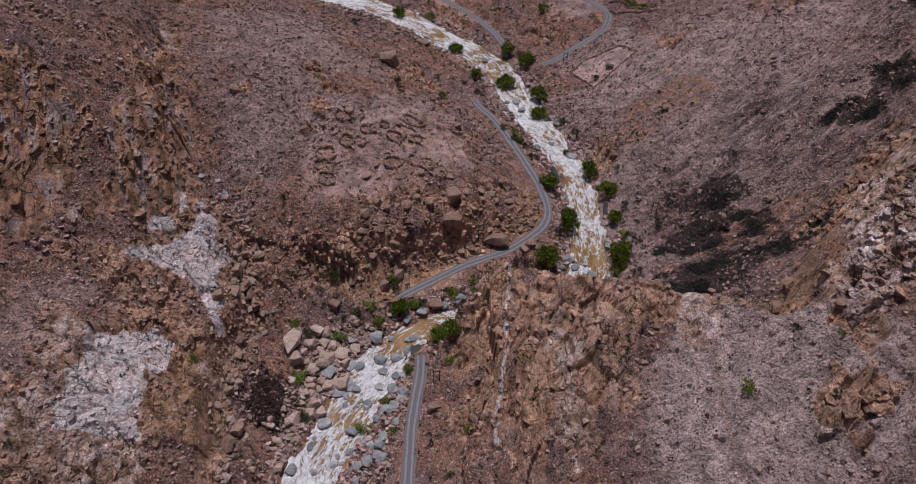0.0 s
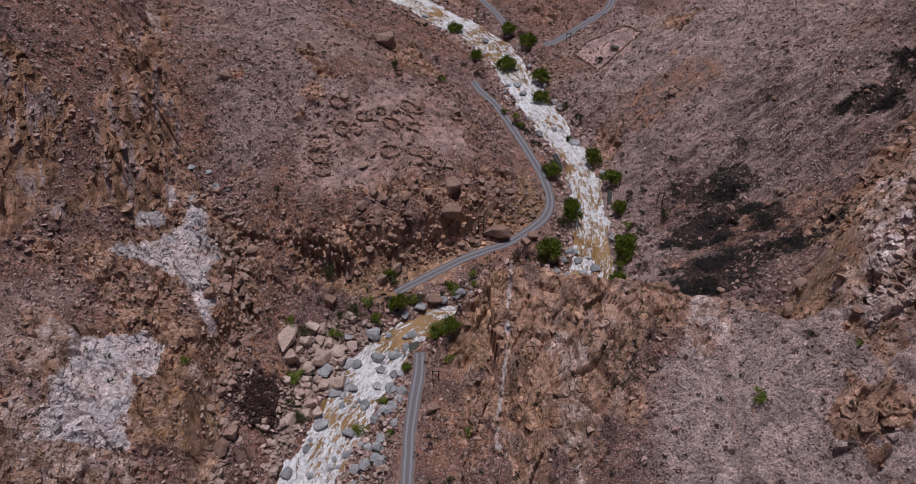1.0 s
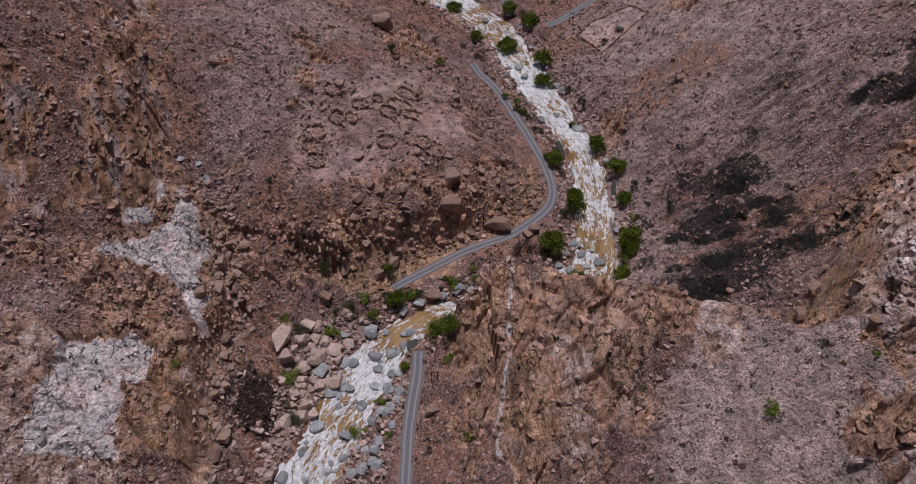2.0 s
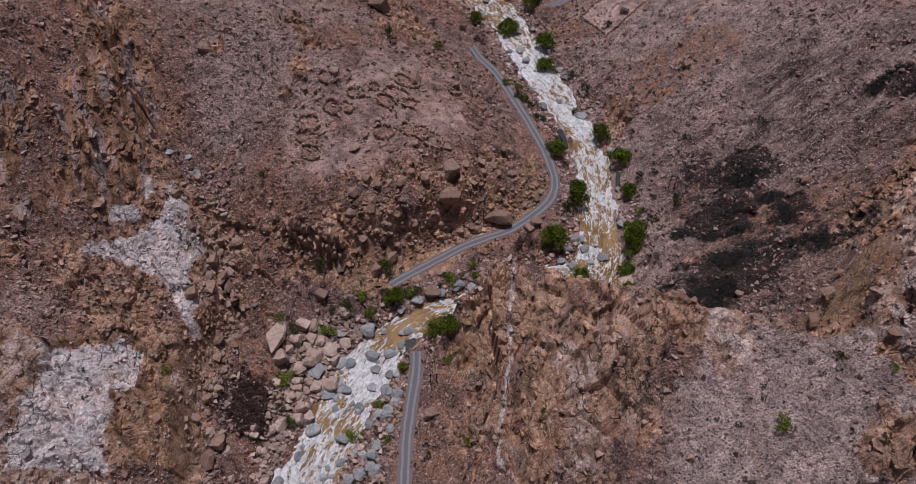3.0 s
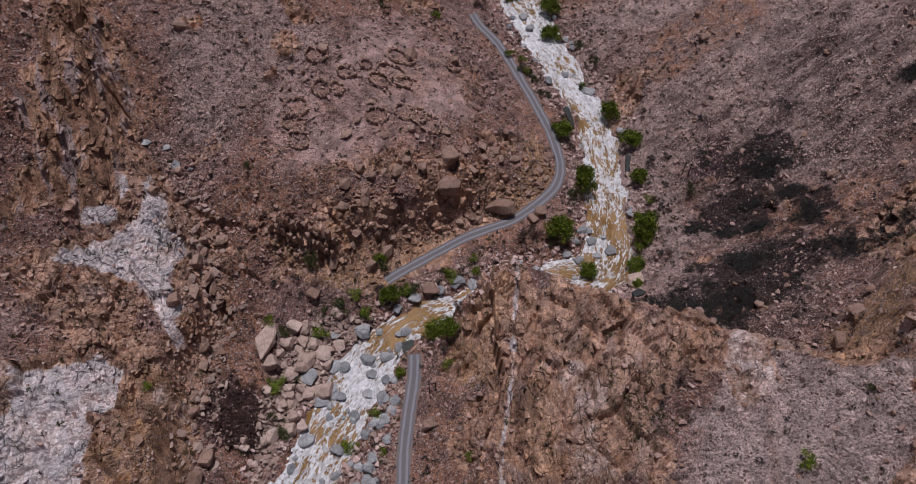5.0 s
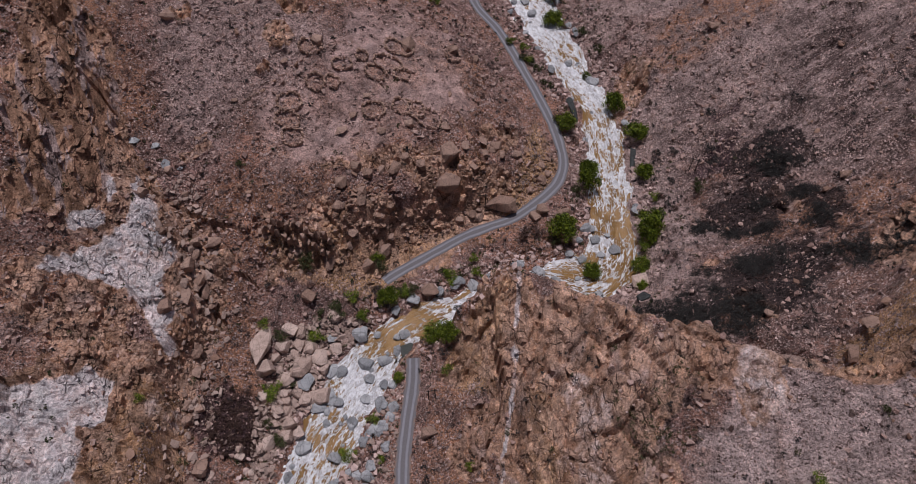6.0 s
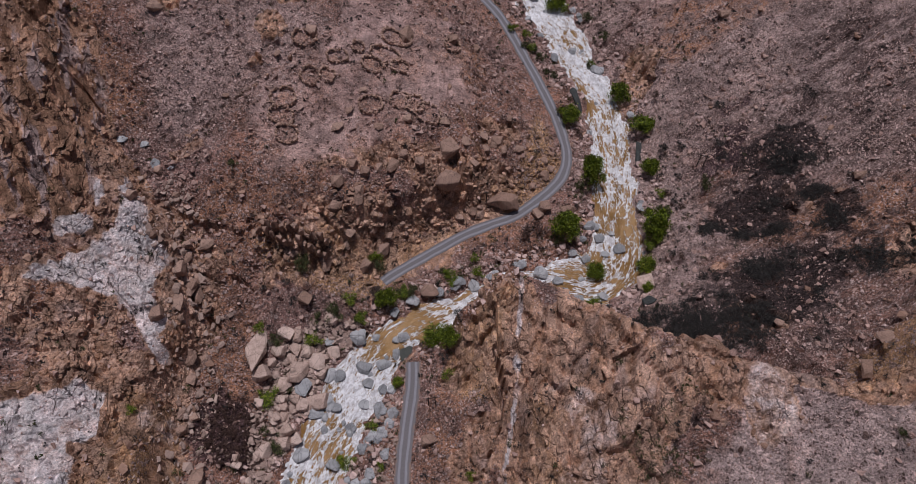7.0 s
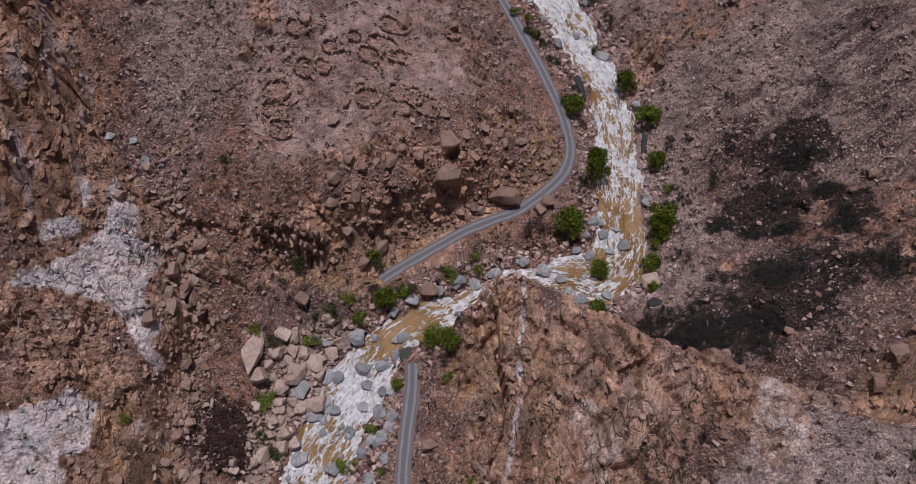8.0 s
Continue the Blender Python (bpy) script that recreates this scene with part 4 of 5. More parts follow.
    def read(self, grid, x, y):
        """The grid's value at places x, y."""
        x, y = np.asarray(x, float), np.asarray(y, float)
        i = np.clip(np.searchsorted(self.xs, x) - 1, 0, self.xs.size - 2)
        j = np.clip(np.searchsorted(self.ys, y) - 1, 0, self.ys.size - 2)
        u = np.clip((x - self.xs[i]) / (self.xs[i + 1] - self.xs[i]), 0, 1)
        v = np.clip((y - self.ys[j]) / (self.ys[j + 1] - self.ys[j]), 0, 1)
        return (grid[j, i] * (1 - u) + grid[j, i + 1] * u) * (1 - v) + (grid[j + 1, i] * (1 - u) + grid[j + 1, i + 1] * u) * v

    def height(self, x, y):
        return self.read(self.z, x, y)


def mesh_of(name, verts, faces, material, soft=False):
    """A mesh from arrays of corners and of equal-sided faces."""
    verts, faces = np.asarray(verts, np.float32), np.asarray(faces, np.int32)
    me = bpy.data.meshes.new(name)
    me.vertices.add(len(verts))
    me.vertices.foreach_set("co", verts.ravel())
    me.loops.add(faces.size)
    me.loops.foreach_set("vertex_index", faces.ravel())
    me.polygons.add(len(faces))
    me.polygons.foreach_set("loop_start", np.arange(len(faces), dtype=np.int32) * faces.shape[1])
    me.polygons.foreach_set("use_smooth", np.full(len(faces), soft))
    me.update(calc_edges=True)
    me.materials.append(material)
    return me


def sheet(rows, cols):
    """Quads of a grid with that many points each way."""
    a = (np.arange(rows - 1)[:, None] * cols + np.arange(cols - 1)).ravel()
    return np.stack([a, a + 1, a + cols + 1, a + cols], 1)


def values(me, name, data):
    me.attributes.new(name, "FLOAT", "POINT").data.foreach_set("value", np.asarray(data, np.float32).ravel())


land = Land()
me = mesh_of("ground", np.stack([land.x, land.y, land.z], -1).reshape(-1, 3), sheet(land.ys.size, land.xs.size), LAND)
for key, data in (("rock", land.rock), ("pale", land.pale), ("red", land.red), ("burn", land.burn), ("scree", land.scree), ("dust", land.dust), ("stony", land.stony), ("dark_soil", land.dark_soil), ("ochre", land.ochre), ("ash", land.ash)):
    values(me, key, data)
values(me, "piece", np.full(land.x.size, 0.5))
ground = tagged(new("ground", me), "bare red-brown mountain canyon of rock, scree and gravel", "ground", kind="structure")


def ribbon(points, half, step, across, lift):
    """A strip along a line: corners, faces, metres along and across."""
    line = along(points, step)
    ahead = np.gradient(line[:, :2], axis=0)
    ahead /= np.linalg.norm(ahead, axis=1)[:, None]
    side = np.stack([-ahead[:, 1], ahead[:, 0]], 1)
    run = np.concatenate([[0], np.cumsum(np.linalg.norm(np.diff(line[:, :2], axis=0), axis=1))])
    half = half if half is not None else 0.5 * line[:, 3] + 3.5
    half = half * np.ones(len(line))
    v = np.linspace(-1, 1, across)[None, :] * half[:, None]
    x, y = line[:, :1] + side[:, :1] * v, line[:, 1:2] + side[:, 1:] * v
    z = np.repeat(line[:, 2:3], across, 1) + lift
    return x, y, z, np.repeat(run[:, None], across, 1), v


def strip_mesh(name, x, y, z, u, v, uv_name, material):
    faces = sheet(*x.shape)
    me = mesh_of(name, np.stack([x, y, z], -1).reshape(-1, 3), faces, material, True)
    uv = np.stack([u, v], -1).reshape(-1, 2)[faces.ravel()]
    me.uv_layers.new(name=uv_name).data.foreach_set("uv", uv.astype(np.float32).ravel())
    return me


def build_river():
    x, y, z, u, v = ribbon(RIVER[4:-1], None, 0.35, 60, 0)
    # steep white rapids, and two smoother brown reaches
    wild = 0.57 + 0.05 * smooth(175, 210, y) + 0.2 * rugged(x, y, 11, 3, 71)
    for cx, cy, r, k in ((43, 172, 12, 0.12), (-8, 139, 10, 0.08), (-17, 134, 6, 0.14), (27, 151, 5, 0.08), (37, 148, 9, -0.12), (-30, 108, 8, 0.05)):
        wild = wild - k * (1 - smooth(0.4 * r, r, np.hypot(x - cx, y - cy)))
    wild = wild + 0.08 * (1 - smooth(18, 32, np.abs(y - 108))) * (1 - smooth(-22, -14, x))
    chop = 0.10 + 0.5 * np.clip(wild - 0.3, 0, 1)
    z = z + chop * (0.8 * rugged(0.5 * u, v, 2.6, 3, 81) + 0.5 * np.abs(waves(0.35 * u + 1.5 * waves(u, v, 4, 3), v, 1.3, 85)))
    me = strip_mesh("river", x, y, z, u, v, "flow", WATER)
    values(me, "wild", wild)
    tagged(new("river", me), "silt-brown flood river broken into white foam rapids", "river", kind="structure")


build_river()
for name, points, half, text in (("road_1", ROAD_NEAR, 1.8, "narrow grey gravel road beside the river"), ("road_2", ROAD_BANK, 1.55, "grey gravel road with wheel tracks cut into the hillside"),
                                 ("road_3", ROAD_FAR, 1.7, "brown dirt track along the far bank"), ("road_4", ROAD_FORK, 2.0, "grey gravel road curving up from the river")):
    x, y, z, u, v = ribbon(points, half, 0.8, 13, 0.0)
    ragged = 1 + 0.10 * waves(u, v, 3.5, 17)
    x0, y0 = x[:, 6:7], y[:, 6:7]
    x, y = x0 + (x - x0) * ragged, y0 + (y - y0) * ragged
    z = np.maximum(z, land.height(x, y)) + 0.07 + 0.05 * (1 - (v / half) ** 2) - 0.06 * np.exp(-((np.abs(v) - 0.78) / 0.25) ** 2) + 0.03 * waves(x, y, 1.2, 4)
    tagged(new(name, strip_mesh(name, x, y, z, u, v, "track", ROAD)), text, "road", kind="structure")


# ---- things ----
dice = np.random.RandomState(7)


def chunk(seed, points=14, square=0.5):
    """A broken, angular stone about one metre across: corners and triangles."""
    r = np.random.RandomState(seed)
    bm = bmesh.new()
    for _ in range(points):
        d = r.normal(size=3)
        d /= np.linalg.norm(d)
        d = d * (1 - square) + square * d / np.max(np.abs(d)) * 0.8
        bm.verts.new(d * r.uniform(0.42, 0.56))
    bmesh.ops.convex_hull(bm, input=bm.verts[:])
    loose = [v for v in bm.verts if not v.link_faces]
    bmesh.ops.delete(bm, geom=loose, context="VERTS")
    bmesh.ops.triangulate(bm, faces=bm.faces[:])
    bm.verts.index_update()
    verts = np.array([v.co[:] for v in bm.verts])
    faces = np.array([[v.index for v in f.verts] for f in bm.faces])
    bm.free()
    return verts, faces


def turns(n, lean=0.5, strike=None):
    """Random rotations, mostly about the vertical; strike: degrees that all keep to nearly."""
    a = dice.uniform(0, 2 * np.pi, n) if strike is None else radians(strike) + dice.normal(0, 0.25, n)
    b, c = dice.normal(0, lean, n), dice.normal(0, lean, n)
    m = np.zeros((n, 3, 3))
    ca, sa, cb, sb, cc, sc = np.cos(a), np.sin(a), np.cos(b), np.sin(b), np.cos(c), np.sin(c)
    m[:, 0] = np.stack([ca * cb, ca * sb * sc - sa * cc, ca * sb * cc + sa * sc], 1)
    m[:, 1] = np.stack([sa * cb, sa * sb * sc + ca * cc, sa * sb * cc - ca * sc], 1)
    m[:, 2] = np.stack([-sb, cb * sc, cb * cc], 1)
    return m


def strewn(shapes, places, sizes, lean=0.5, strike=None):
    """Copies of shapes at places, as one set of corners and faces. sizes: n or n x 3."""
    places, sizes = np.asarray(places, float), np.asarray(sizes, float)
    sizes = np.repeat(sizes[:, None], 3, 1) if sizes.ndim == 1 else sizes
    spin, pick = turns(len(places), lean, strike), dice.randint(len(shapes), size=len(places))
    verts, faces, base = [], [], 0
    for k, (v, f) in enumerate(shapes):
        own = np.where(pick == k)[0]
        if not own.size:
            continue
        w = np.einsum("nij,nkj->nki", spin[own], v[None] * sizes[own][:, None, :]) + places[own][:, None, :]
        verts.append(w.reshape(-1, 3))
        faces.append((f[None] + base + (np.arange(own.size) * len(v))[:, None, None]).reshape(-1, f.shape[1]))
        base += own.size * len(v)
    return np.vstack(verts), np.vstack(faces)


def sow(n, chance, x0=-165, x1=165, y0=45, y1=345):
    """n random places, thick where chance(x, y) is high."""
    xs, ys, have = [], [], 0
    while have < n:
        x, y = dice.uniform(x0, x1, 4 * n), dice.uniform(y0, y1, 4 * n)
        ok = dice.uniform(0, 1, 4 * n) < chance(x, y)
        xs.append(x[ok])
        ys.append(y[ok])
        have += int(ok.sum())
    return np.concatenate(xs)[:n], np.concatenate(ys)[:n]


def off_road(x, y, clear=1.9):
    return (land.read(land.track, x, y) > clear) * (land.read(land.bank, x, y) > -0.3)


STONES = [chunk(k, 11, 0.4) for k in range(10)]
PEBBLES = [chunk(60 + k, 7, 0.5) for k in range(14)]


def near_slopes(x, y):
    """The stretch of valley where stones lie as single pieces."""
    return (np.abs(x) < 94 + 0.36 * (y - 90)) * (y > 66) * (1 - 0.8 * smooth(215, 290, y))

ROUGH = [chunk(40 + k, 18, 0.55) for k in range(10)]


def stone_field(name, n, small, large, chance, material, label, power=2.5, flat=0.75, clear=1.9, strike=None, long=1.0, sink=-0.12, shapes=STONES):
    x, y = sow(n, lambda a, b: chance(a, b) * off_road(a, b, clear))
    size = small * (large / small) ** (dice.uniform(0, 1, n) ** power)
    shape = size[:, None] * np.stack([dice.uniform(0.8, 1.3, n), long * dice.uniform(0.7, 1.1, n), flat * dice.uniform(0.7, 1.2, n)], 1)
    z = land.height(x, y) - sink * size
    verts, faces = strewn(shapes, np.stack([x, y, z], 1), shape, 0.35, strike)
    tagged(new(name, mesh_of(name, verts, faces, material)), label, "stones", kind="stuff")


at = land.read
drifts = lambda x, y: (0.12 + 0.88 * smooth(-0.5, 0.9, rugged(x, y, 17, 4, 401, 0.75)))
stone_field("scree", 62000, 0.24, 0.95, lambda x, y: near_slopes(x, y) * drifts(x, y) * (1 - 0.45 * (x > 30) * (y < 112)) * (0.3 + 0.7 * at(land.scree, x, y)) * (1 - 0.95 * at(land.dust, x, y)) * (1 - 0.94 * at(land.rock, x, y)) * (1 - 0.8 * at(land.burn, x, y)) * (1 - 0.5 * at(land.red, x, y)), PALE_TALUS, "pale grey angular scree stones scattered over the slopes", 3.6, shapes=PEBBLES)
stone_field("talus", 30000, 0.32, 2.0, lambda x, y: near_slopes(x, y) * drifts(x + 50, y) * (0.2 + 0.2 * (np.abs(x + 45) < 22) * (y < 165)) * (1 - 0.6 * at(land.red, x, y)) * (1 - 0.5 * at(land.ochre, x, y)) * (1 - 0.9 * at(land.rock, x, y) * np.where(np.abs(y - 165) < 16, 0.6, 1)) * (1 - 0.93 * at(land.dust, x, y)) * (1 - 0.8 * at(land.scree, x, y) * (y < 112)), TALUS, "brown broken talus stones lying on the slopes", 4.2, shapes=PEBBLES)
stone_field("rock_debris", 4500, 0.4, 2.4, lambda x, y: 0.02 + at(land.rock, x, y) * (1 - at(land.rock, x, y)) * 3 + 0.04 * at(land.rock, x, y) * (1 - at(land.pale, x, y)), BROWN_TALUS, "brown angular rubble below the rock outcrops", 4.0)
stone_field("river_cobbles", 4500, 0.4, 2.0, lambda x, y: 1.0 * (at(land.bank, x, y) < 5.5), PALE_TALUS, "grey and tan cobbles along the river banks", 2.0, 0.8)

stone_field("bank_stones", 1500, 0.7, 2.3, lambda x, y: 1.0 * (at(land.bank, x, y) < 11) * (at(land.bank, x, y) > 0.4) * (x < -12) * (x > -47) * (y > 88) * (y < 140) * np.where(at(land.river, x, y) > 0, 1, 0.3), TAN_STONE,
            "pale tan broken stones heaped beside the river", 2.0, 0.8)
stone_field("ledge_rubble", 500, 0.5, 2.0, lambda x, y: np.exp(-((nearest(along(LEDGE, 3), x, y)[0] - 3) / 6) ** 2) * (x > -52) * (x < 28), BROWN_TALUS, "dark brown blocks broken from the terrace ledge", 2.0, 0.8, 3.0)
stone_field("cliff_rubble", 520, 0.6, 2.8, lambda x, y: np.exp(-((nearest(along(CLIFF, 3), x, y)[0] + 3) / 4) ** 2) * (y > 85) * (y < 165), TAN_STONE, "tan blocks fallen along the cliff foot", 2.2, 0.8)

KINDS_OF_GROUND = {"rock": land.rock, "pale": land.pale, "red": land.red, "burn": land.burn, "scree": land.scree, "dust": land.dust, "stony": land.stony, "dark_soil": land.dark_soil, "ochre": land.ochre, "ash": land.ash}


def rock_blocks(name, n, small, large, chance, label, power=2.2, flat=0.6, strike=None, long=1.3, sink=0.1, lean=0.3, area=(-165, 165, 62, 300)):
    """Jointed bedrock standing out of the ground in blocks, of the same rock as the ground round them."""
    x, y = sow(n, lambda a, b: chance(a, b) * off_road(a, b, 2.6), *area)
    size = small * (large / small) ** (dice.uniform(0, 1, n) ** power)
    shape = size[:, None] * np.stack([dice.uniform(0.75, 1.25, n), long * dice.uniform(0.7, 1.2, n), flat * dice.uniform(0.7, 1.3, n)], 1)
    verts, faces = strewn(ROUGH, np.stack([x, y, land.height(x, y) - sink * size], 1), shape, lean, strike)
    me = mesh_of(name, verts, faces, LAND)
    for key, grid in KINDS_OF_GROUND.items():
        values(me, key, at(grid, verts[:, 0], verts[:, 1]))
    own = np.concatenate([[0], np.cumsum(np.diff(faces.min(1)) > 12)])
    tone = np.full(len(verts), 0.5)
    tone[faces] = dice.uniform(0, 1, own[-1] + 1)[own][:, None]
    values(me, "piece", tone)
    tagged(new(name, me), label, "rock outcrop", kind="stuff")


craggy = lambda x, y, seed: 0.12 + 0.88 * smooth(-0.5, 0.4, rugged(x, y, 11, 3, seed))
rock_blocks("spur_crags", 420, 0.7, 2.6, lambda x, y: at(land.rock, x, y) ** 2 * craggy(x, y, 301), "jointed orange-brown crags of the spur", 2.2, 0.5, 4, 1.7, 0.2, 0.2, area=(-6, 60, 76, 146))
rock_blocks("ridge_crags", 1500, 0.9, 3.2, lambda x, y: at(land.rock, x, y) ** 2 * craggy(x, y, 303), "pinkish jointed crags along the ridge", 1.8, 0.6, -40, 1.4, 0.17, 0.25, area=(68, 125, 76, 160))
rock_blocks("wall_crags", 450, 0.8, 2.8, lambda x, y: at(land.stony, x, y) * craggy(x, y, 305), "upright brown strata of the western rock wall", 2.0, 0.55, 16, 2.8, 0.2, 0.15, area=(-130, -74, 118, 235))
rock_blocks("slope_crags", 2200, 0.6, 2.2, lambda x, y: at(land.rock, x, y) * (1 - at(land.stony, x, y)) * (1 - 0.75 * at(land.pale, x, y)) * (1 - 0.85 * at(land.ochre, x, y)) * craggy(x, y, 307), "broken brown rock of the western slope", 2.2, 0.6, 20, 1.4, 0.16, 0.25, area=(-118, -58, 66, 170))
rock_blocks("ledge_crags", 700, 0.8, 3.2, lambda x, y: np.exp(-((nearest(along(LEDGE, 3), x, y)[0] - 1) / 3.5) ** 2) + 0.35 * at(land.ochre, x, y), "dark jointed rock of the terrace ledge", 1.8, 0.7, 10, 1.2, 0.12, area=(-52, 28, 145, 200))
rock_blocks("far_crags", 900, 0.8, 3.0, lambda x, y: at(land.rock, x, y) ** 2, "scattered rock outcrops of the upper slopes", 2.0, 0.6, None, 1.3, 0.15, area=(-140, 140, 165, 300))

# single boulders
BOULDER_SHAPES = {}
for kind, material in (("tan", TAN_ROCK), ("brown", BROWN_ROCK), ("grey", GREY_ROCK), ("wet", WET_ROCK)):
    for k in range(7):
        r = np.random.RandomState(300 + 20 * (kind == "grey") + k)
        bm = bmesh.new()
        v, f = chunk(200 + 31 * k + (kind == "grey"), 26 if kind == "grey" else 18, 0.35 if kind == "grey" else 0.6)
        own = [bm.verts.new(c) for c in v]
        for tri in f:
            bm.faces.new([own[i] for i in tri])
        bmesh.ops.dissolve_limit(bm, angle_limit=radians(9), verts=bm.verts[:], edges=bm.edges[:])
        bmesh.ops.bevel(bm, geom=bm.edges[:], offset=0.05 if kind == "grey" else 0.014, segments=2 if kind == "grey" else 1, affect="EDGES", clamp_overlap=True)
        bmesh.ops.triangulate(bm, faces=bm.faces[:])
        me = bpy.data.meshes.new("boulder")
        bm.to_mesh(me)
        bm.free()
        me.materials.append(material)
        BOULDER_SHAPES[kind, k] = me


def boulder(kind, x, y, wide, long, label, group, turn=None, sink=0.2):
    tall = (0.6 if kind == "grey" else 0.8) * min(wide, long)
    ob = new("boulder", BOULDER_SHAPES[kind, dice.randint(7)])
    z = float(land.height(x, y)) if kind != "grey" or land.read(land.bank, x, y) > 0 else float(land.read(land.water, x, y)) - 0.1
    ob.matrix_world = pose(x, y, z + tall * (0.5 - sink), dice.uniform(-14, 14), dice.uniform(-14, 14), turn if turn is not None else dice.uniform(-25, 25)) @ Matrix.Diagonal((wide * 1.22, long * 1.22, tall * 1.25, 1))
    return tagged(ob, label, "boulder", group)


for x, y, w, l in PILE:
    boulder("tan", x, y, w, l, "angular tan boulder heaped on the river bank", "boulders heaped on the bank", dice.uniform(-8, 8))
for x, y, w, l in CHANNEL:
    boulder("grey", x, y, w, l, "rounded blue-grey boulder washed by the rapids", "boulders in the stream")
for x, y, w, l in LOOSE:
    boulder("brown", x, y, w, l, "large weathered brown boulder resting on the slope", "boulders on the slopes", sink=0.3)
for x, y, w, l in FALLEN:
    boulder("brown", x, y, 0.82 * w, 0.82 * l, "angular block broken from the rock ledge", "blocks along the ledges", None, dice.uniform(0.25, 0.4))
for x, y, w, l in SLABS:
    slab_stone = boulder("grey" if x < -60 else "brown", x, y, 0.75 * w, 0.75 * l, "flat pale stone slab lying on the ground", "flat slabs", dice.uniform(-30, 30), 0.3)
    slab_stone.matrix_world = slab_stone.matrix_world @ Matrix.Diagonal((1, 1, 0.5, 1))
boulder("tan", 47.0, 147.4, 4.4, 6.0, "large smooth pale boulder washed by the foam", "boulders at the water's edge", 10, 0.3)
for x, y, w, l, turn in WET_ROCKS:
    boulder("wet", x, y, w, l, "smooth dark wet rock at the water's edge", "boulders at the water's edge", turn, 0.3)
px, py = sow(64, lambda x, y: (at(land.bank, x, y) < 11) * (at(land.bank, x, y) > 0) * off_road(x, y, 3.5), -52, -14, 92, 140)
for x, y, s in zip(px, py, dice.uniform(1.3, 2.7, 64)):
    boulder("tan" if at(land.river, x, y) > 0 else "grey", x, y, s, s * dice.uniform(0.8, 1.3), "broken boulder in the heap beside the river", "boulders beside the river")
px, py = sow(30, lambda x, y: (at(land.bank, x, y) < -0.5) * smooth(-0.3, 0.4, waves(x, y, 7, 5)), -45, -12, 88, 138)
for x, y, s in zip(px, py, 0.9 + 2.0 * dice.uniform(0, 1, 30) ** 2):
    boulder("grey", x, y, s, s * dice.uniform(0.8, 1.3), "wet blue-grey boulder breaking the foam", "boulders in the stream")
px, py = sow(30, lambda x, y: (at(land.bank, x, y) < -0.8) * smooth(-0.3, 0.4, waves(x, y, 9, 6)), -30, 60, 190, 310)
for x, y, s in zip(px, py, 0.9 + 2.2 * dice.uniform(0, 1, 30) ** 2):
    boulder("grey", x, y, s, s * dice.uniform(0.8, 1.3), "wet blue-grey boulder breaking the foam", "boulders in the stream")
px, py = sow(40, lambda x, y: (np.abs(at(land.bank, x, y)) < 1.6) * off_road(x, y, 2.6), -20, 60, 140, 300)
for x, y, s in zip(px, py, dice.uniform(1.0, 2.4, 40)):
    boulder("grey", x, y, s, s * dice.uniform(0.8, 1.3), "grey boulder at the water's edge", "boulders at the water's edge")
for line, n, small, large, text in ((LEDGE, 44, 1.0, 2.6, "weathered block fallen from the terrace ledge"), (CLIFF, 26, 1.3, 3.2, "angular block at the foot of the cliff")):
    crest = along(line, 0.5)
    for k in dice.randint(4, len(crest) - 4, n):
        out = crest[k + 1, :2] - crest[k - 1, :2]
        out = np.array((out[1], -out[0])) / np.linalg.norm(out)
        x, y = crest[k, :2] + out * dice.normal(1.5, 2.6)
        s = small * (large / small) ** (dice.uniform() ** 1.6)
        if off_road(x, y, 3.5):
            boulder("brown", x, y, s, s * dice.uniform(0.8, 1.4), text, "blocks along the ledges")


# ---- plants ----
def part(name, me, parent, label=""):
    ob = new(name, me)
    ob.parent = parent
    return tagged(ob, label)


def tube(bm, a, b, ra, rb, sides=6):
    a, b = Vector(a), Vector(b)
    turn = (b - a).to_track_quat("Z", "Y").to_matrix()
    rings = [[bm.verts.new(p + turn @ Vector((r * math.cos(k * math.tau / sides), r * math.sin(k * math.tau / sides), 0))) for k in range(sides)] for p, r in ((a, ra), (b, rb))]
    for k in range(sides):
        bm.faces.new((rings[0][k], rings[0][k - 1], rings[1][k - 1], rings[1][k]))


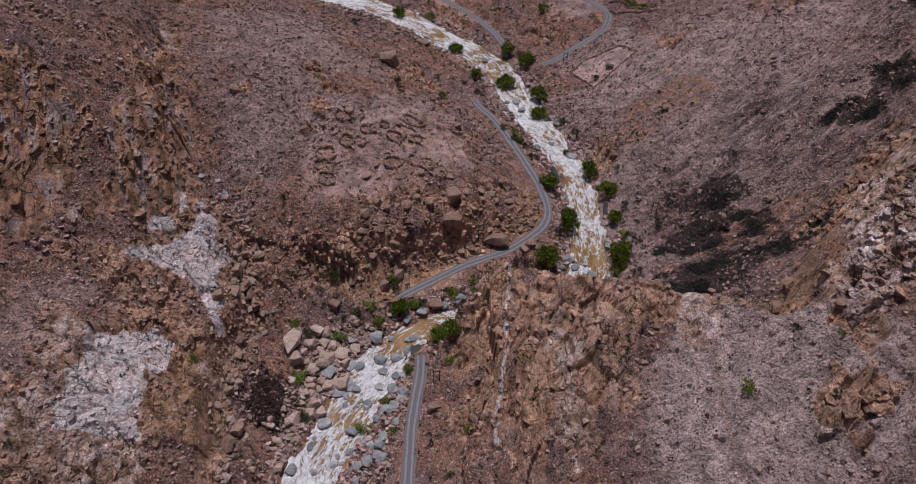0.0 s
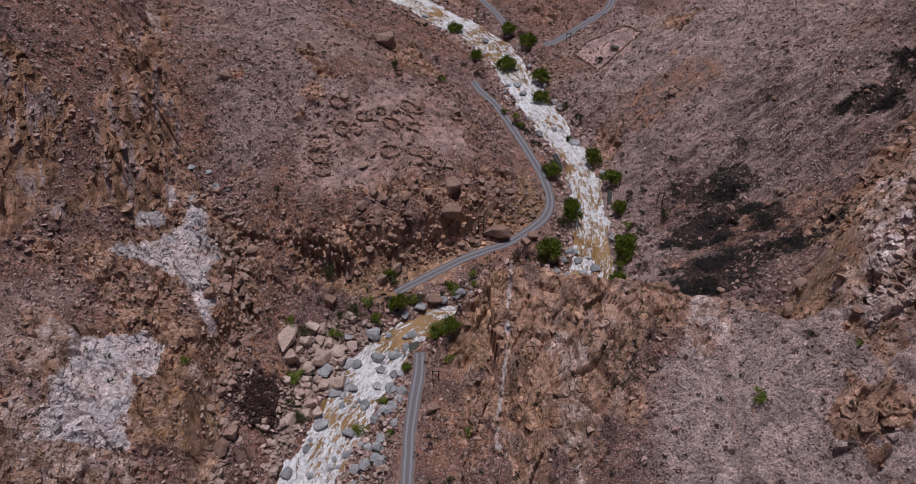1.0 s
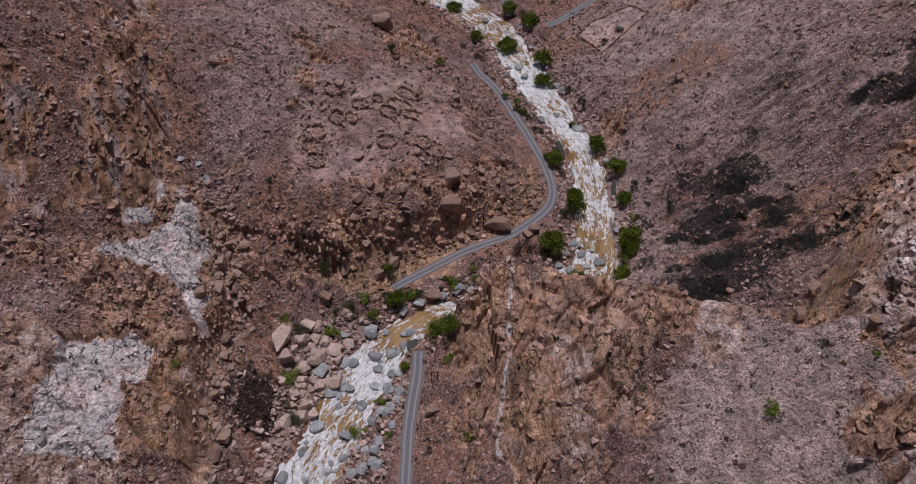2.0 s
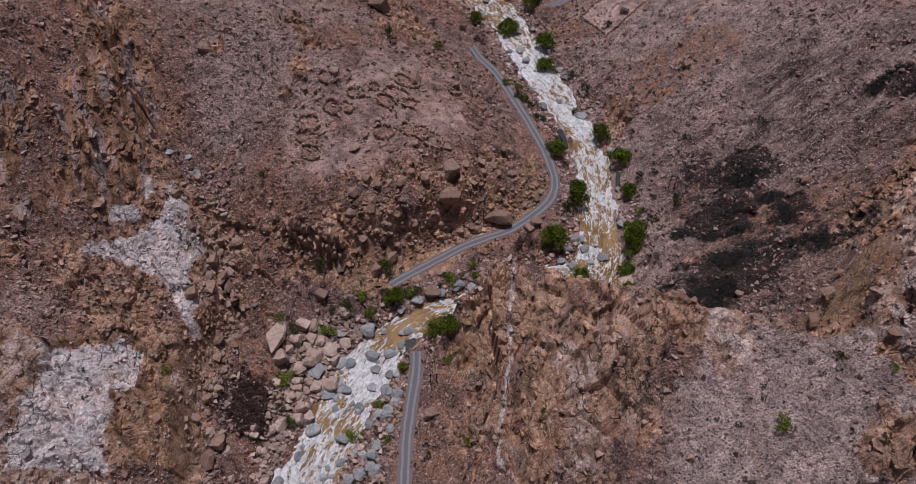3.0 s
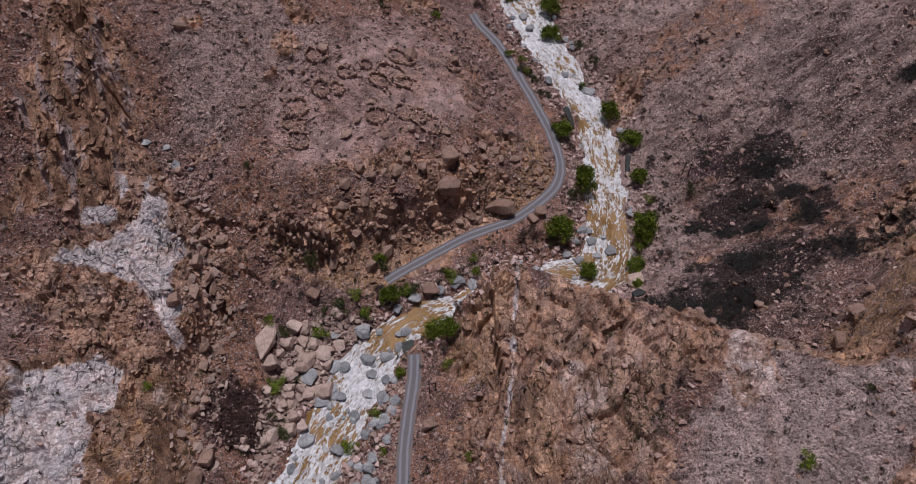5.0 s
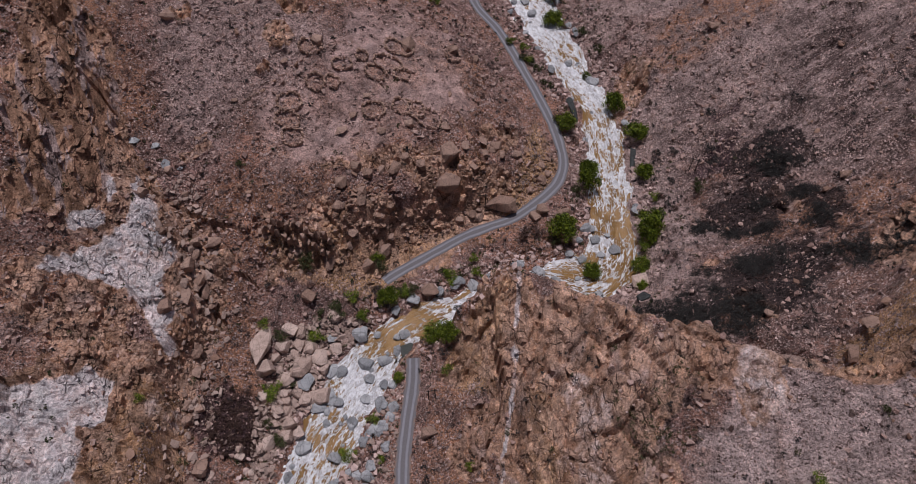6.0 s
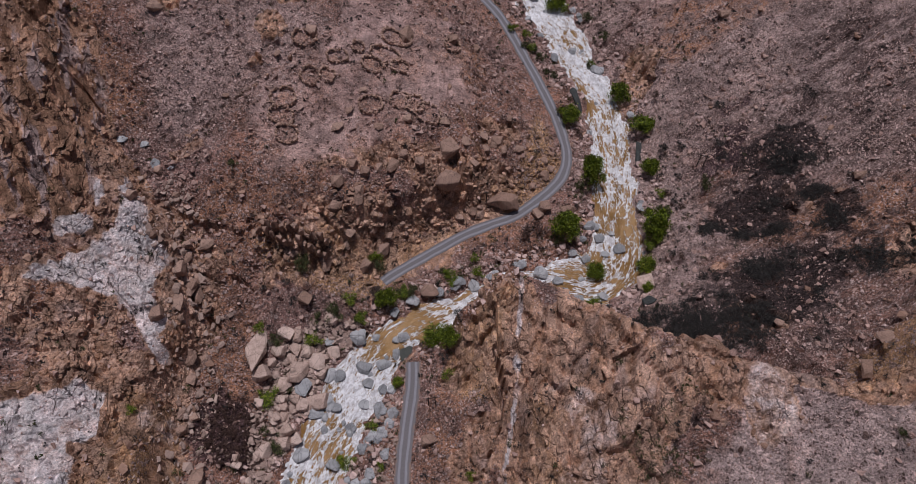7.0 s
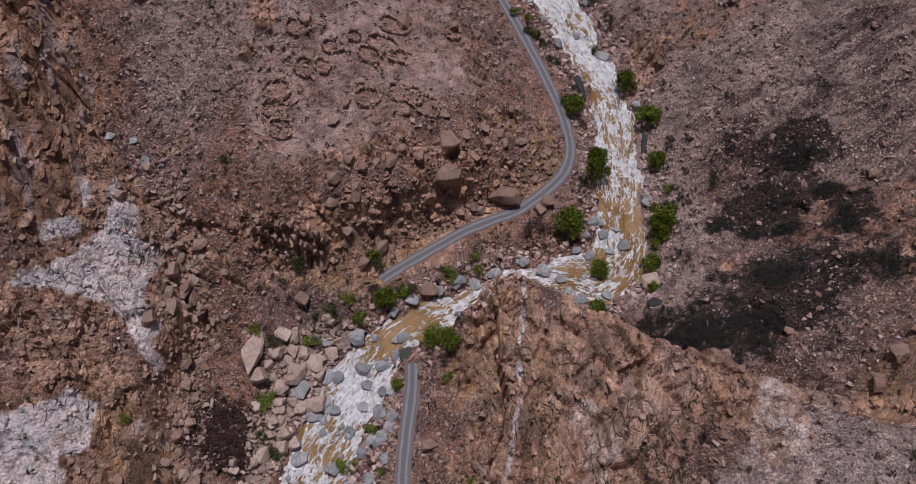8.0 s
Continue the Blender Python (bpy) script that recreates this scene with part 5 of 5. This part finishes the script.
def leafage(seed, clumps, per, leaf, radius=1.0, tall=1.0, lift=0.35):
    """Leaves in clumps at the ends of limbs: corners, quads and the clumps' centres."""
    r = np.random.RandomState(seed)
    centres = []
    for k in range(clumps):
        a, rad = r.uniform(0, 2 * np.pi), radius * math.sqrt(r.uniform(0.02, 0.85))
        rad *= 0.62 + 0.38 * abs(math.sin(1.5 * a + seed))
        h = tall * (lift + (1 - lift) * (1 - 0.75 * (rad / radius) ** 2) * r.uniform(0.45, 1.0))
        centres.append((rad * math.cos(a), rad * math.sin(a), h))
    centres = np.array(centres)
    n = clumps * per
    c = np.repeat(centres, per, 0) + r.normal(0, 0.15 * radius, (n, 3)) * (1, 1, 0.8)
    u, v = r.normal(size=(n, 3)), r.normal(size=(n, 3))
    u /= np.linalg.norm(u, axis=1)[:, None]
    v -= u * np.sum(u * v, 1)[:, None]
    v /= np.linalg.norm(v, axis=1)[:, None]
    s = leaf * r.uniform(0.6, 1.3, n)[:, None]
    quad = np.stack([c - u * s, c + v * s * 0.55, c + u * s, c - v * s * 0.55], 1)
    return quad.reshape(-1, 3), np.arange(4 * n).reshape(-1, 4), centres


def tree_meshes(seed, leaf_mat, clumps=30, per=90):
    """Trunk with limbs, and crown, of a tree one unit in crown radius and in height."""
    verts, faces, centres = leafage(seed, clumps, per, 0.068)
    crown = mesh_of("crown", verts, faces, leaf_mat)
    bm = bmesh.new()
    tube(bm, (0, 0, -0.15), (0.03, 0.02, 0.32), 0.085, 0.06)
    for c in centres[::2]:
        knee = (0.45 * c[0], 0.45 * c[1], 0.30 + 0.35 * (c[2] - 0.3))
        tube(bm, (0.03, 0.02, 0.28), knee, 0.045, 0.028, 5)
        tube(bm, knee, tuple(c), 0.028, 0.010, 4)
    trunk = bpy.data.meshes.new("trunk")
    bm.to_mesh(trunk)
    bm.free()
    trunk.materials.append(BARK)
    return trunk, crown


TREE_KINDS = [tree_meshes(500 + k, LEAF) for k in range(5)]
BUSH_KINDS = [tree_meshes(540 + k, LEAF, 16, 70) for k in range(3)] + [tree_meshes(550 + k, OLIVE, 14, 60) for k in range(3)]


def plant(name, kinds, x, y, radius, tall, label, group):
    trunk, crown = kinds[dice.randint(len(kinds))]
    ob = new(name)
    ob.matrix_world = pose(x, y, float(land.height(x, y)) - 0.05, 0, 0, dice.uniform(0, 360)) @ Matrix.Diagonal((radius, radius * dice.uniform(0.85, 1.1), tall, 1))
    part("trunk", trunk, ob)
    part("crown", crown, ob)
    return tagged(ob, label, name, group)


for x, y, r, h in TREES:
    plant("tree", TREE_KINDS, x, y, 1.15 * r, h, "leafy dark green tree on the river bank", "trees along the river")
for x, y, r, h in BUSHES + SCRUB:
    plant("bush", BUSH_KINDS, x, y, 1.25 * r, h, "low green bush among the stones", "green bushes")


def brush(name, n, small, large, chance, material, label, leaf=0.16, clumps=5, per=14, squash=0.7):
    kinds = []
    for k in range(5):
        v, f, c = leafage(700 + k + n, clumps, per, leaf, 1.0, squash, 0.1)
        kinds.append((v, f))
    x, y = sow(n, lambda a, b: chance(a, b) * off_road(a, b, 1.6))
    verts, faces = strewn(kinds, np.stack([x, y, land.height(x, y) - 0.05], 1), dice.uniform(small, large, n), 0.05)
    tagged(new(name, mesh_of(name, verts, faces, material)), label, "shrubs", kind="stuff")


clumpy = lambda x, y: smooth(-0.1, 0.5, rugged(x, y, 18, 3, 201))
brush("dry_shrubs", 6500, 0.28, 0.95, lambda x, y: (0.12 + 0.5 * clumpy(x, y)) * (1 - 0.6 * at(land.rock, x, y)) * (1 - 0.8 * at(land.scree, x, y) * (y < 120)), TWIG, "small leafless brown desert shrubs on the slopes")
brush("dark_shrubs", 4200, 0.26, 1.0, lambda x, y: (1 - 0.85 * at(land.dust, x, y)) * (0.15 * near_slopes(x, y) + 0.15 * (x > 50) * (y > 112) + 0.5 * clumpy(x + 40, y) * (1 - 0.95 * at(land.scree, x, y) * (y < 112)) + 0.6 * (at(land.bank, x, y) < 12)), CHAR, "dark bare shrubs dotted over the slopes")
brush("olive_shrubs", 1000, 0.3, 1.1, lambda x, y: 0.03 + 0.5 * np.exp(-((nearest(along(CLIFF, 3), x, y)[0] + 4) / 3) ** 2) + 0.8 * (at(land.bank, x, y) < 10) * (at(land.bank, x, y) > 0) + 0.2 * clumpy(x, y + 60), OLIVE, "small olive-green shrubs among the rocks")
brush("scorched_brush", 5200, 0.4, 1.4, lambda x, y: at(land.burn, x, y) * clumpy(3 * x, 3 * y) * (y > 118) * (x > 0), CHAR, "black scorched brush in patches on the slope", 0.09, 7, 14, 0.6)
brush("spur_shrubs", 200, 0.25, 0.7, lambda x, y: within([(29, 104), (41, 110), (45, 107.5), (39, 101), (40.7, 96), (33.6, 92), (27, 97)], x, y, 0, 1.5) * smooth(-0.5, 0.6, waves(x, y, 4, 31)), OLIVE, "low grey-green shrubs on the spur", 0.12, 6, 14, 0.6)
brush("purple_brush", 260, 0.5, 1.2, lambda x, y: at(land.burn, x, y) * (x < -40), TWIG, "purplish leafless thicket by the boulders", 0.14, 6, 14, 0.6)


# ---- stone pens and field wall ----
PEN_STONES = []
for k in range(6):
    v, f = chunk(900 + k, 10, 0.7)
    PEN_STONES.append(mesh_of("stone", v, f, WALL_STONE))


def laid_stone(parent, x, y, z, size, turn):
    ob = part("stone", PEN_STONES[dice.randint(6)], parent)
    home = parent.location
    ob.matrix_basis = pose(x - home.x, y - home.y, z - home.z, dice.uniform(-12, 12), dice.uniform(-12, 12), turn + dice.uniform(-15, 15)) @ Matrix.Diagonal((size * 1.35, size * 0.95, size * 0.85, 1))


def pen(x, y, a, b, turn):
    """A ring of piled stones with a gap for the gate."""
    ob = new("stone_pen")
    ob.location = (x, y, float(land.height(x, y)))
    n, gap, c, s = int(2 * np.pi * (a + b) / 2 / 0.42), dice.uniform(0, 2 * np.pi), math.cos(radians(turn)), math.sin(radians(turn))
    for k in range(n):
        t = 2 * math.pi * k / n
        if abs((t - gap + math.pi) % (2 * math.pi) - math.pi) < 0.22:
            continue
        e = 0.72   # between an oval and a box
        u, v = a * math.copysign(abs(math.cos(t)) ** e, math.cos(t)), b * math.copysign(abs(math.sin(t)) ** e, math.sin(t))
        u, v = u * dice.uniform(0.95, 1.05), v * dice.uniform(0.95, 1.05)
        gx, gy = x + c * u - s * v, y + s * u + c * v
        base = float(land.height(gx, gy))
        for level in range(3 if k % 3 else 2):
            laid_stone(ob, gx + dice.uniform(-0.15, 0.15), gy + dice.uniform(-0.15, 0.15), base + 0.22 + 0.36 * level, dice.uniform(0.56, 0.78), math.degrees(t) + 90 + turn)
    return tagged(ob, "ruined dry-stone pen on the stony terrace", "stone pen", "pens on the terrace")


for spot in PENS:
    pen(*spot)

field = new("field_wall")
field.location = (58, 266, float(land.height(58, 266)))
corners = PLOT + PLOT[:1]
for (ax, ay), (bx, by) in zip(corners, corners[1:]):
    n = int(math.hypot(bx - ax, by - ay) / 0.75)
    for k in range(n):
        x, y = ax + (bx - ax) * k / n, ay + (by - ay) * k / n
        for level in range(2):
            laid_stone(field, x + dice.uniform(-0.12, 0.12), y + dice.uniform(-0.12, 0.12), float(land.height(x, y)) + 0.2 + 0.4 * level, 0.85, math.degrees(math.atan2(by - ay, bx - ax)))
tagged(field, "low dry-stone wall round a bare field plot", "stone wall")


# ---- columns of the ledge, fords, poles, plot, terraces ----
for k in range(22):
    row = k % 2
    x, y = -46.5 + 0.72 * k + dice.uniform(-0.3, 0.3), 155.4 - 0.05 * k + 2.2 * row + dice.uniform(-0.6, 0.6)
    ob = new("rock_column", BOULDER_SHAPES["brown", dice.randint(7)])
    tall = dice.uniform(5.0, 7.5)
    ob.matrix_world = pose(x, y, float(land.height(x, y)) + 0.22 * tall, dice.uniform(6, 20), dice.uniform(-6, 6), dice.uniform(-10, 10)) @ Matrix.Diagonal((dice.uniform(1.3, 1.9), dice.uniform(1.5, 2.3), tall, 1))
    tagged(ob, "upright brown rock column split from the ledge", "rock column", "rock columns of the ledge")


def box(bm, centre, size, turn=0.0, chamfer=0.0):
    m = pose(*centre, 0, 0, turn) @ Matrix.Diagonal((*size, 1))
    made = bmesh.ops.create_cube(bm, size=1.0, matrix=m)["verts"]
    if chamfer:
        edges = list({e for v in made for e in v.link_edges})
        bmesh.ops.bevel(bm, geom=edges, offset=chamfer, segments=1, affect="EDGES", clamp_overlap=True)


def finish(name, bm, material):
    me = bpy.data.meshes.new(name)
    bm.to_mesh(me)
    bm.free()
    me.materials.append(material)
    return me


for x, y, a, b, turn, z in ((-11.8, 132.4, 4.2, 3.6, 20, 2.15), (-2.6, 149.0, 6.4, 2.4, 24, 3.95)):
    bm = bmesh.new()
    box(bm, (0, 0, 0), (a, b, 0.9), 0, 0.12)
    bmesh.ops.subdivide_edges(bm, edges=bm.edges[:], cuts=3, use_grid_fill=True)
    for v in bm.verts:
        v.co += Vector((dice.uniform(-1, 1), dice.uniform(-1, 1), dice.uniform(-0.3, 0.3))) * 0.13
    slab = new("ford_slab", finish("ford_slab", bm, CONCRETE))
    slab.matrix_world = pose(x, y, z - 0.3, 2, -2, turn)
    tagged(slab, "wet dark concrete slab of the flooded ford", "ford slab", "slabs of the ford")

bm = bmesh.new()
tube(bm, (0, 0, -0.6), (0.02, 0.03, 5.2), 0.13, 0.10, 8)
POST = finish("post", bm, TIMBER)
bm = bmesh.new()
box(bm, (0, 0, 4.7), (2.4, 0.14, 0.18), 0, 0.02)
ARM = finish("crossarm", bm, TIMBER)
bm = bmesh.new()
for low, high, wide in ((0.0, 0.10, 0.035), (0.10, 0.16, 0.075), (0.16, 0.22, 0.055), (0.22, 0.27, 0.07)):
    tube(bm, (0, 0, low), (0, 0, high), wide, 0.8 * wide, 8)
INSULATOR = finish("insulator", bm, GREY_ROCK)
for x, y, turn in ((-5.8, 118.6, 8), (7.3, 171.6, 4), (63.7, 178.4, -18), (45.8, 277.6, -10)):
    frame_pole = new("utility_pole")
    frame_pole.matrix_world = pose(x, y, float(land.height(x, y)), 0, 0, turn)
    for side in (-0.75, 0.75):
        part("post", POST, frame_pole).location = (side, 0, 0)
    arm = part("crossarm", ARM, frame_pole)
    for along_arm in (-1.05, 0.0, 1.05):
        part("insulator", INSULATOR, arm, "pale glazed insulator").location = (along_arm, 0, 4.79)
    tagged(frame_pole, "dark timber double pole with a crossarm", "utility pole", "poles of the power line")

DRY_BUSH = [tree_meshes(580 + k, TWIG, 16, 40) for k in range(3)]
for x, y, r, h in ((19.4, 163.9, 3.4, 2.4), (34.2, 194.3, 1.8, 1.6), (29.9, 202, 2.2, 1.6), (22.1, 162.6, 2.2, 1.8), (3, 265, 2.0, 1.6), (9, 258, 2.4, 1.8),
                   (36.5, 243, 1.8, 1.4), (27, 290, 2.6, 1.8), (-8, 262, 2.2, 1.6), (56, 203, 1.8, 1.4), (55, 172, 1.6, 1.3), (57.5, 167, 1.4, 1.2), (54, 150, 1.6, 1.3)):
    plant("dry_bush", DRY_BUSH, x, y, r, h, "brown leafless bush on the river bank", "dry bushes")

CHARRED = [tree_meshes(590 + k, CHAR, 14, 45) for k in range(3)]
for x, y, r, h in ((56.4, 187.1, 1.7, 1.4), (60.4, 185.2, 1.4, 1.2), (56.8, 169.5, 1.5, 1.2), (53, 152.4, 1.7, 1.4), (54.7, 179.3, 1.4, 1.2), (68.8, 183.2, 1.9, 1.4), (70.5, 194.3, 2.2, 1.5),
                   (58.5, 176.5, 1.2, 1.0), (-46.5, 145.5, 1.2, 1.0), (-41, 147, 1.3, 1.1), (-3.2, 129, 1.5, 1.2), (0.4, 136.6, 1.6, 1.4), (-14.6, 129.6, 1.0, 0.9)):
    plant("dark_bush", CHARRED, x, y, r, h, "dark bare bush among the stones of the bank", "dark bushes")

# a low dark hut inside the walled plot
hut = new("stone_hut")
hut.matrix_world = pose(61.5, 261.0, float(land.height(61.5, 261.0)), 0, 0, -28) @ Matrix.Diagonal((0.62, 0.62, 0.62, 1))
bm = bmesh.new()
for cx, cy, sx, sy in ((0, 1.15, 4.6, 0.4), (-2.1, 0, 0.4, 2.0), (2.1, 0, 0.4, 2.0), (-1.4, -1.15, 1.8, 0.4), (1.4, -1.15, 1.8, 0.4)):
    box(bm, (cx, cy, 0.6), (sx, sy, 1.9), 0, 0.05)
part("wall", finish("wall", bm, MUD_WALL), hut)
bm = bmesh.new()
box(bm, (0, 0, 1.65), (4.9, 2.9, 0.22), 0, 0.06)
part("roof", finish("roof", bm, CONCRETE), hut, "flat dark weathered roof")
tagged(hut, "small low hut with a flat dark roof in the plot", "hut")

# curved garden terraces above the far road
for line, text in (([(71, 321, 0), (76.5, 315.5, 0), (82, 308.5, 0), (87, 304.5, 0)], 1), ([(70, 315.5, 0), (75, 309.5, 0), (81, 303.5, 0), (88, 299.5, 0)], 0)):
    wall = new("terrace_wall")
    run = along(line, 0.8)
    wall.location = (run[0, 0], run[0, 1], float(land.height(*run[0, :2])))
    for (x, y, _), (nx, ny, _) in zip(run[:-1], run[1:]):
        for level in range(3):
            laid_stone(wall, x, y, float(land.height(x, y)) + 0.1 + 0.42 * level, 0.85, math.degrees(math.atan2(ny - y, nx - x)))
    tagged(wall, "curved dry-stone garden terrace wall", "terrace wall", "garden terraces")
    if text:
        v, f, c = leafage(990, 40, 30, 0.16, 1.0, 0.8, 0.05)
        at_run = run[np.linspace(0, len(run) - 1, 40).astype(int)]
        spots = np.stack([at_run[:, 0] + 1.2, at_run[:, 1] + 1.6, land.height(at_run[:, 0] + 1.2, at_run[:, 1] + 1.6)], 1)
        verts, faces = strewn([(v, f)], spots, np.full(40, 1.1), 0.05)
        tagged(new("hedge", mesh_of("hedge", verts, faces, LEAF)), "green hedge along the garden terrace", "hedge", kind="stuff")
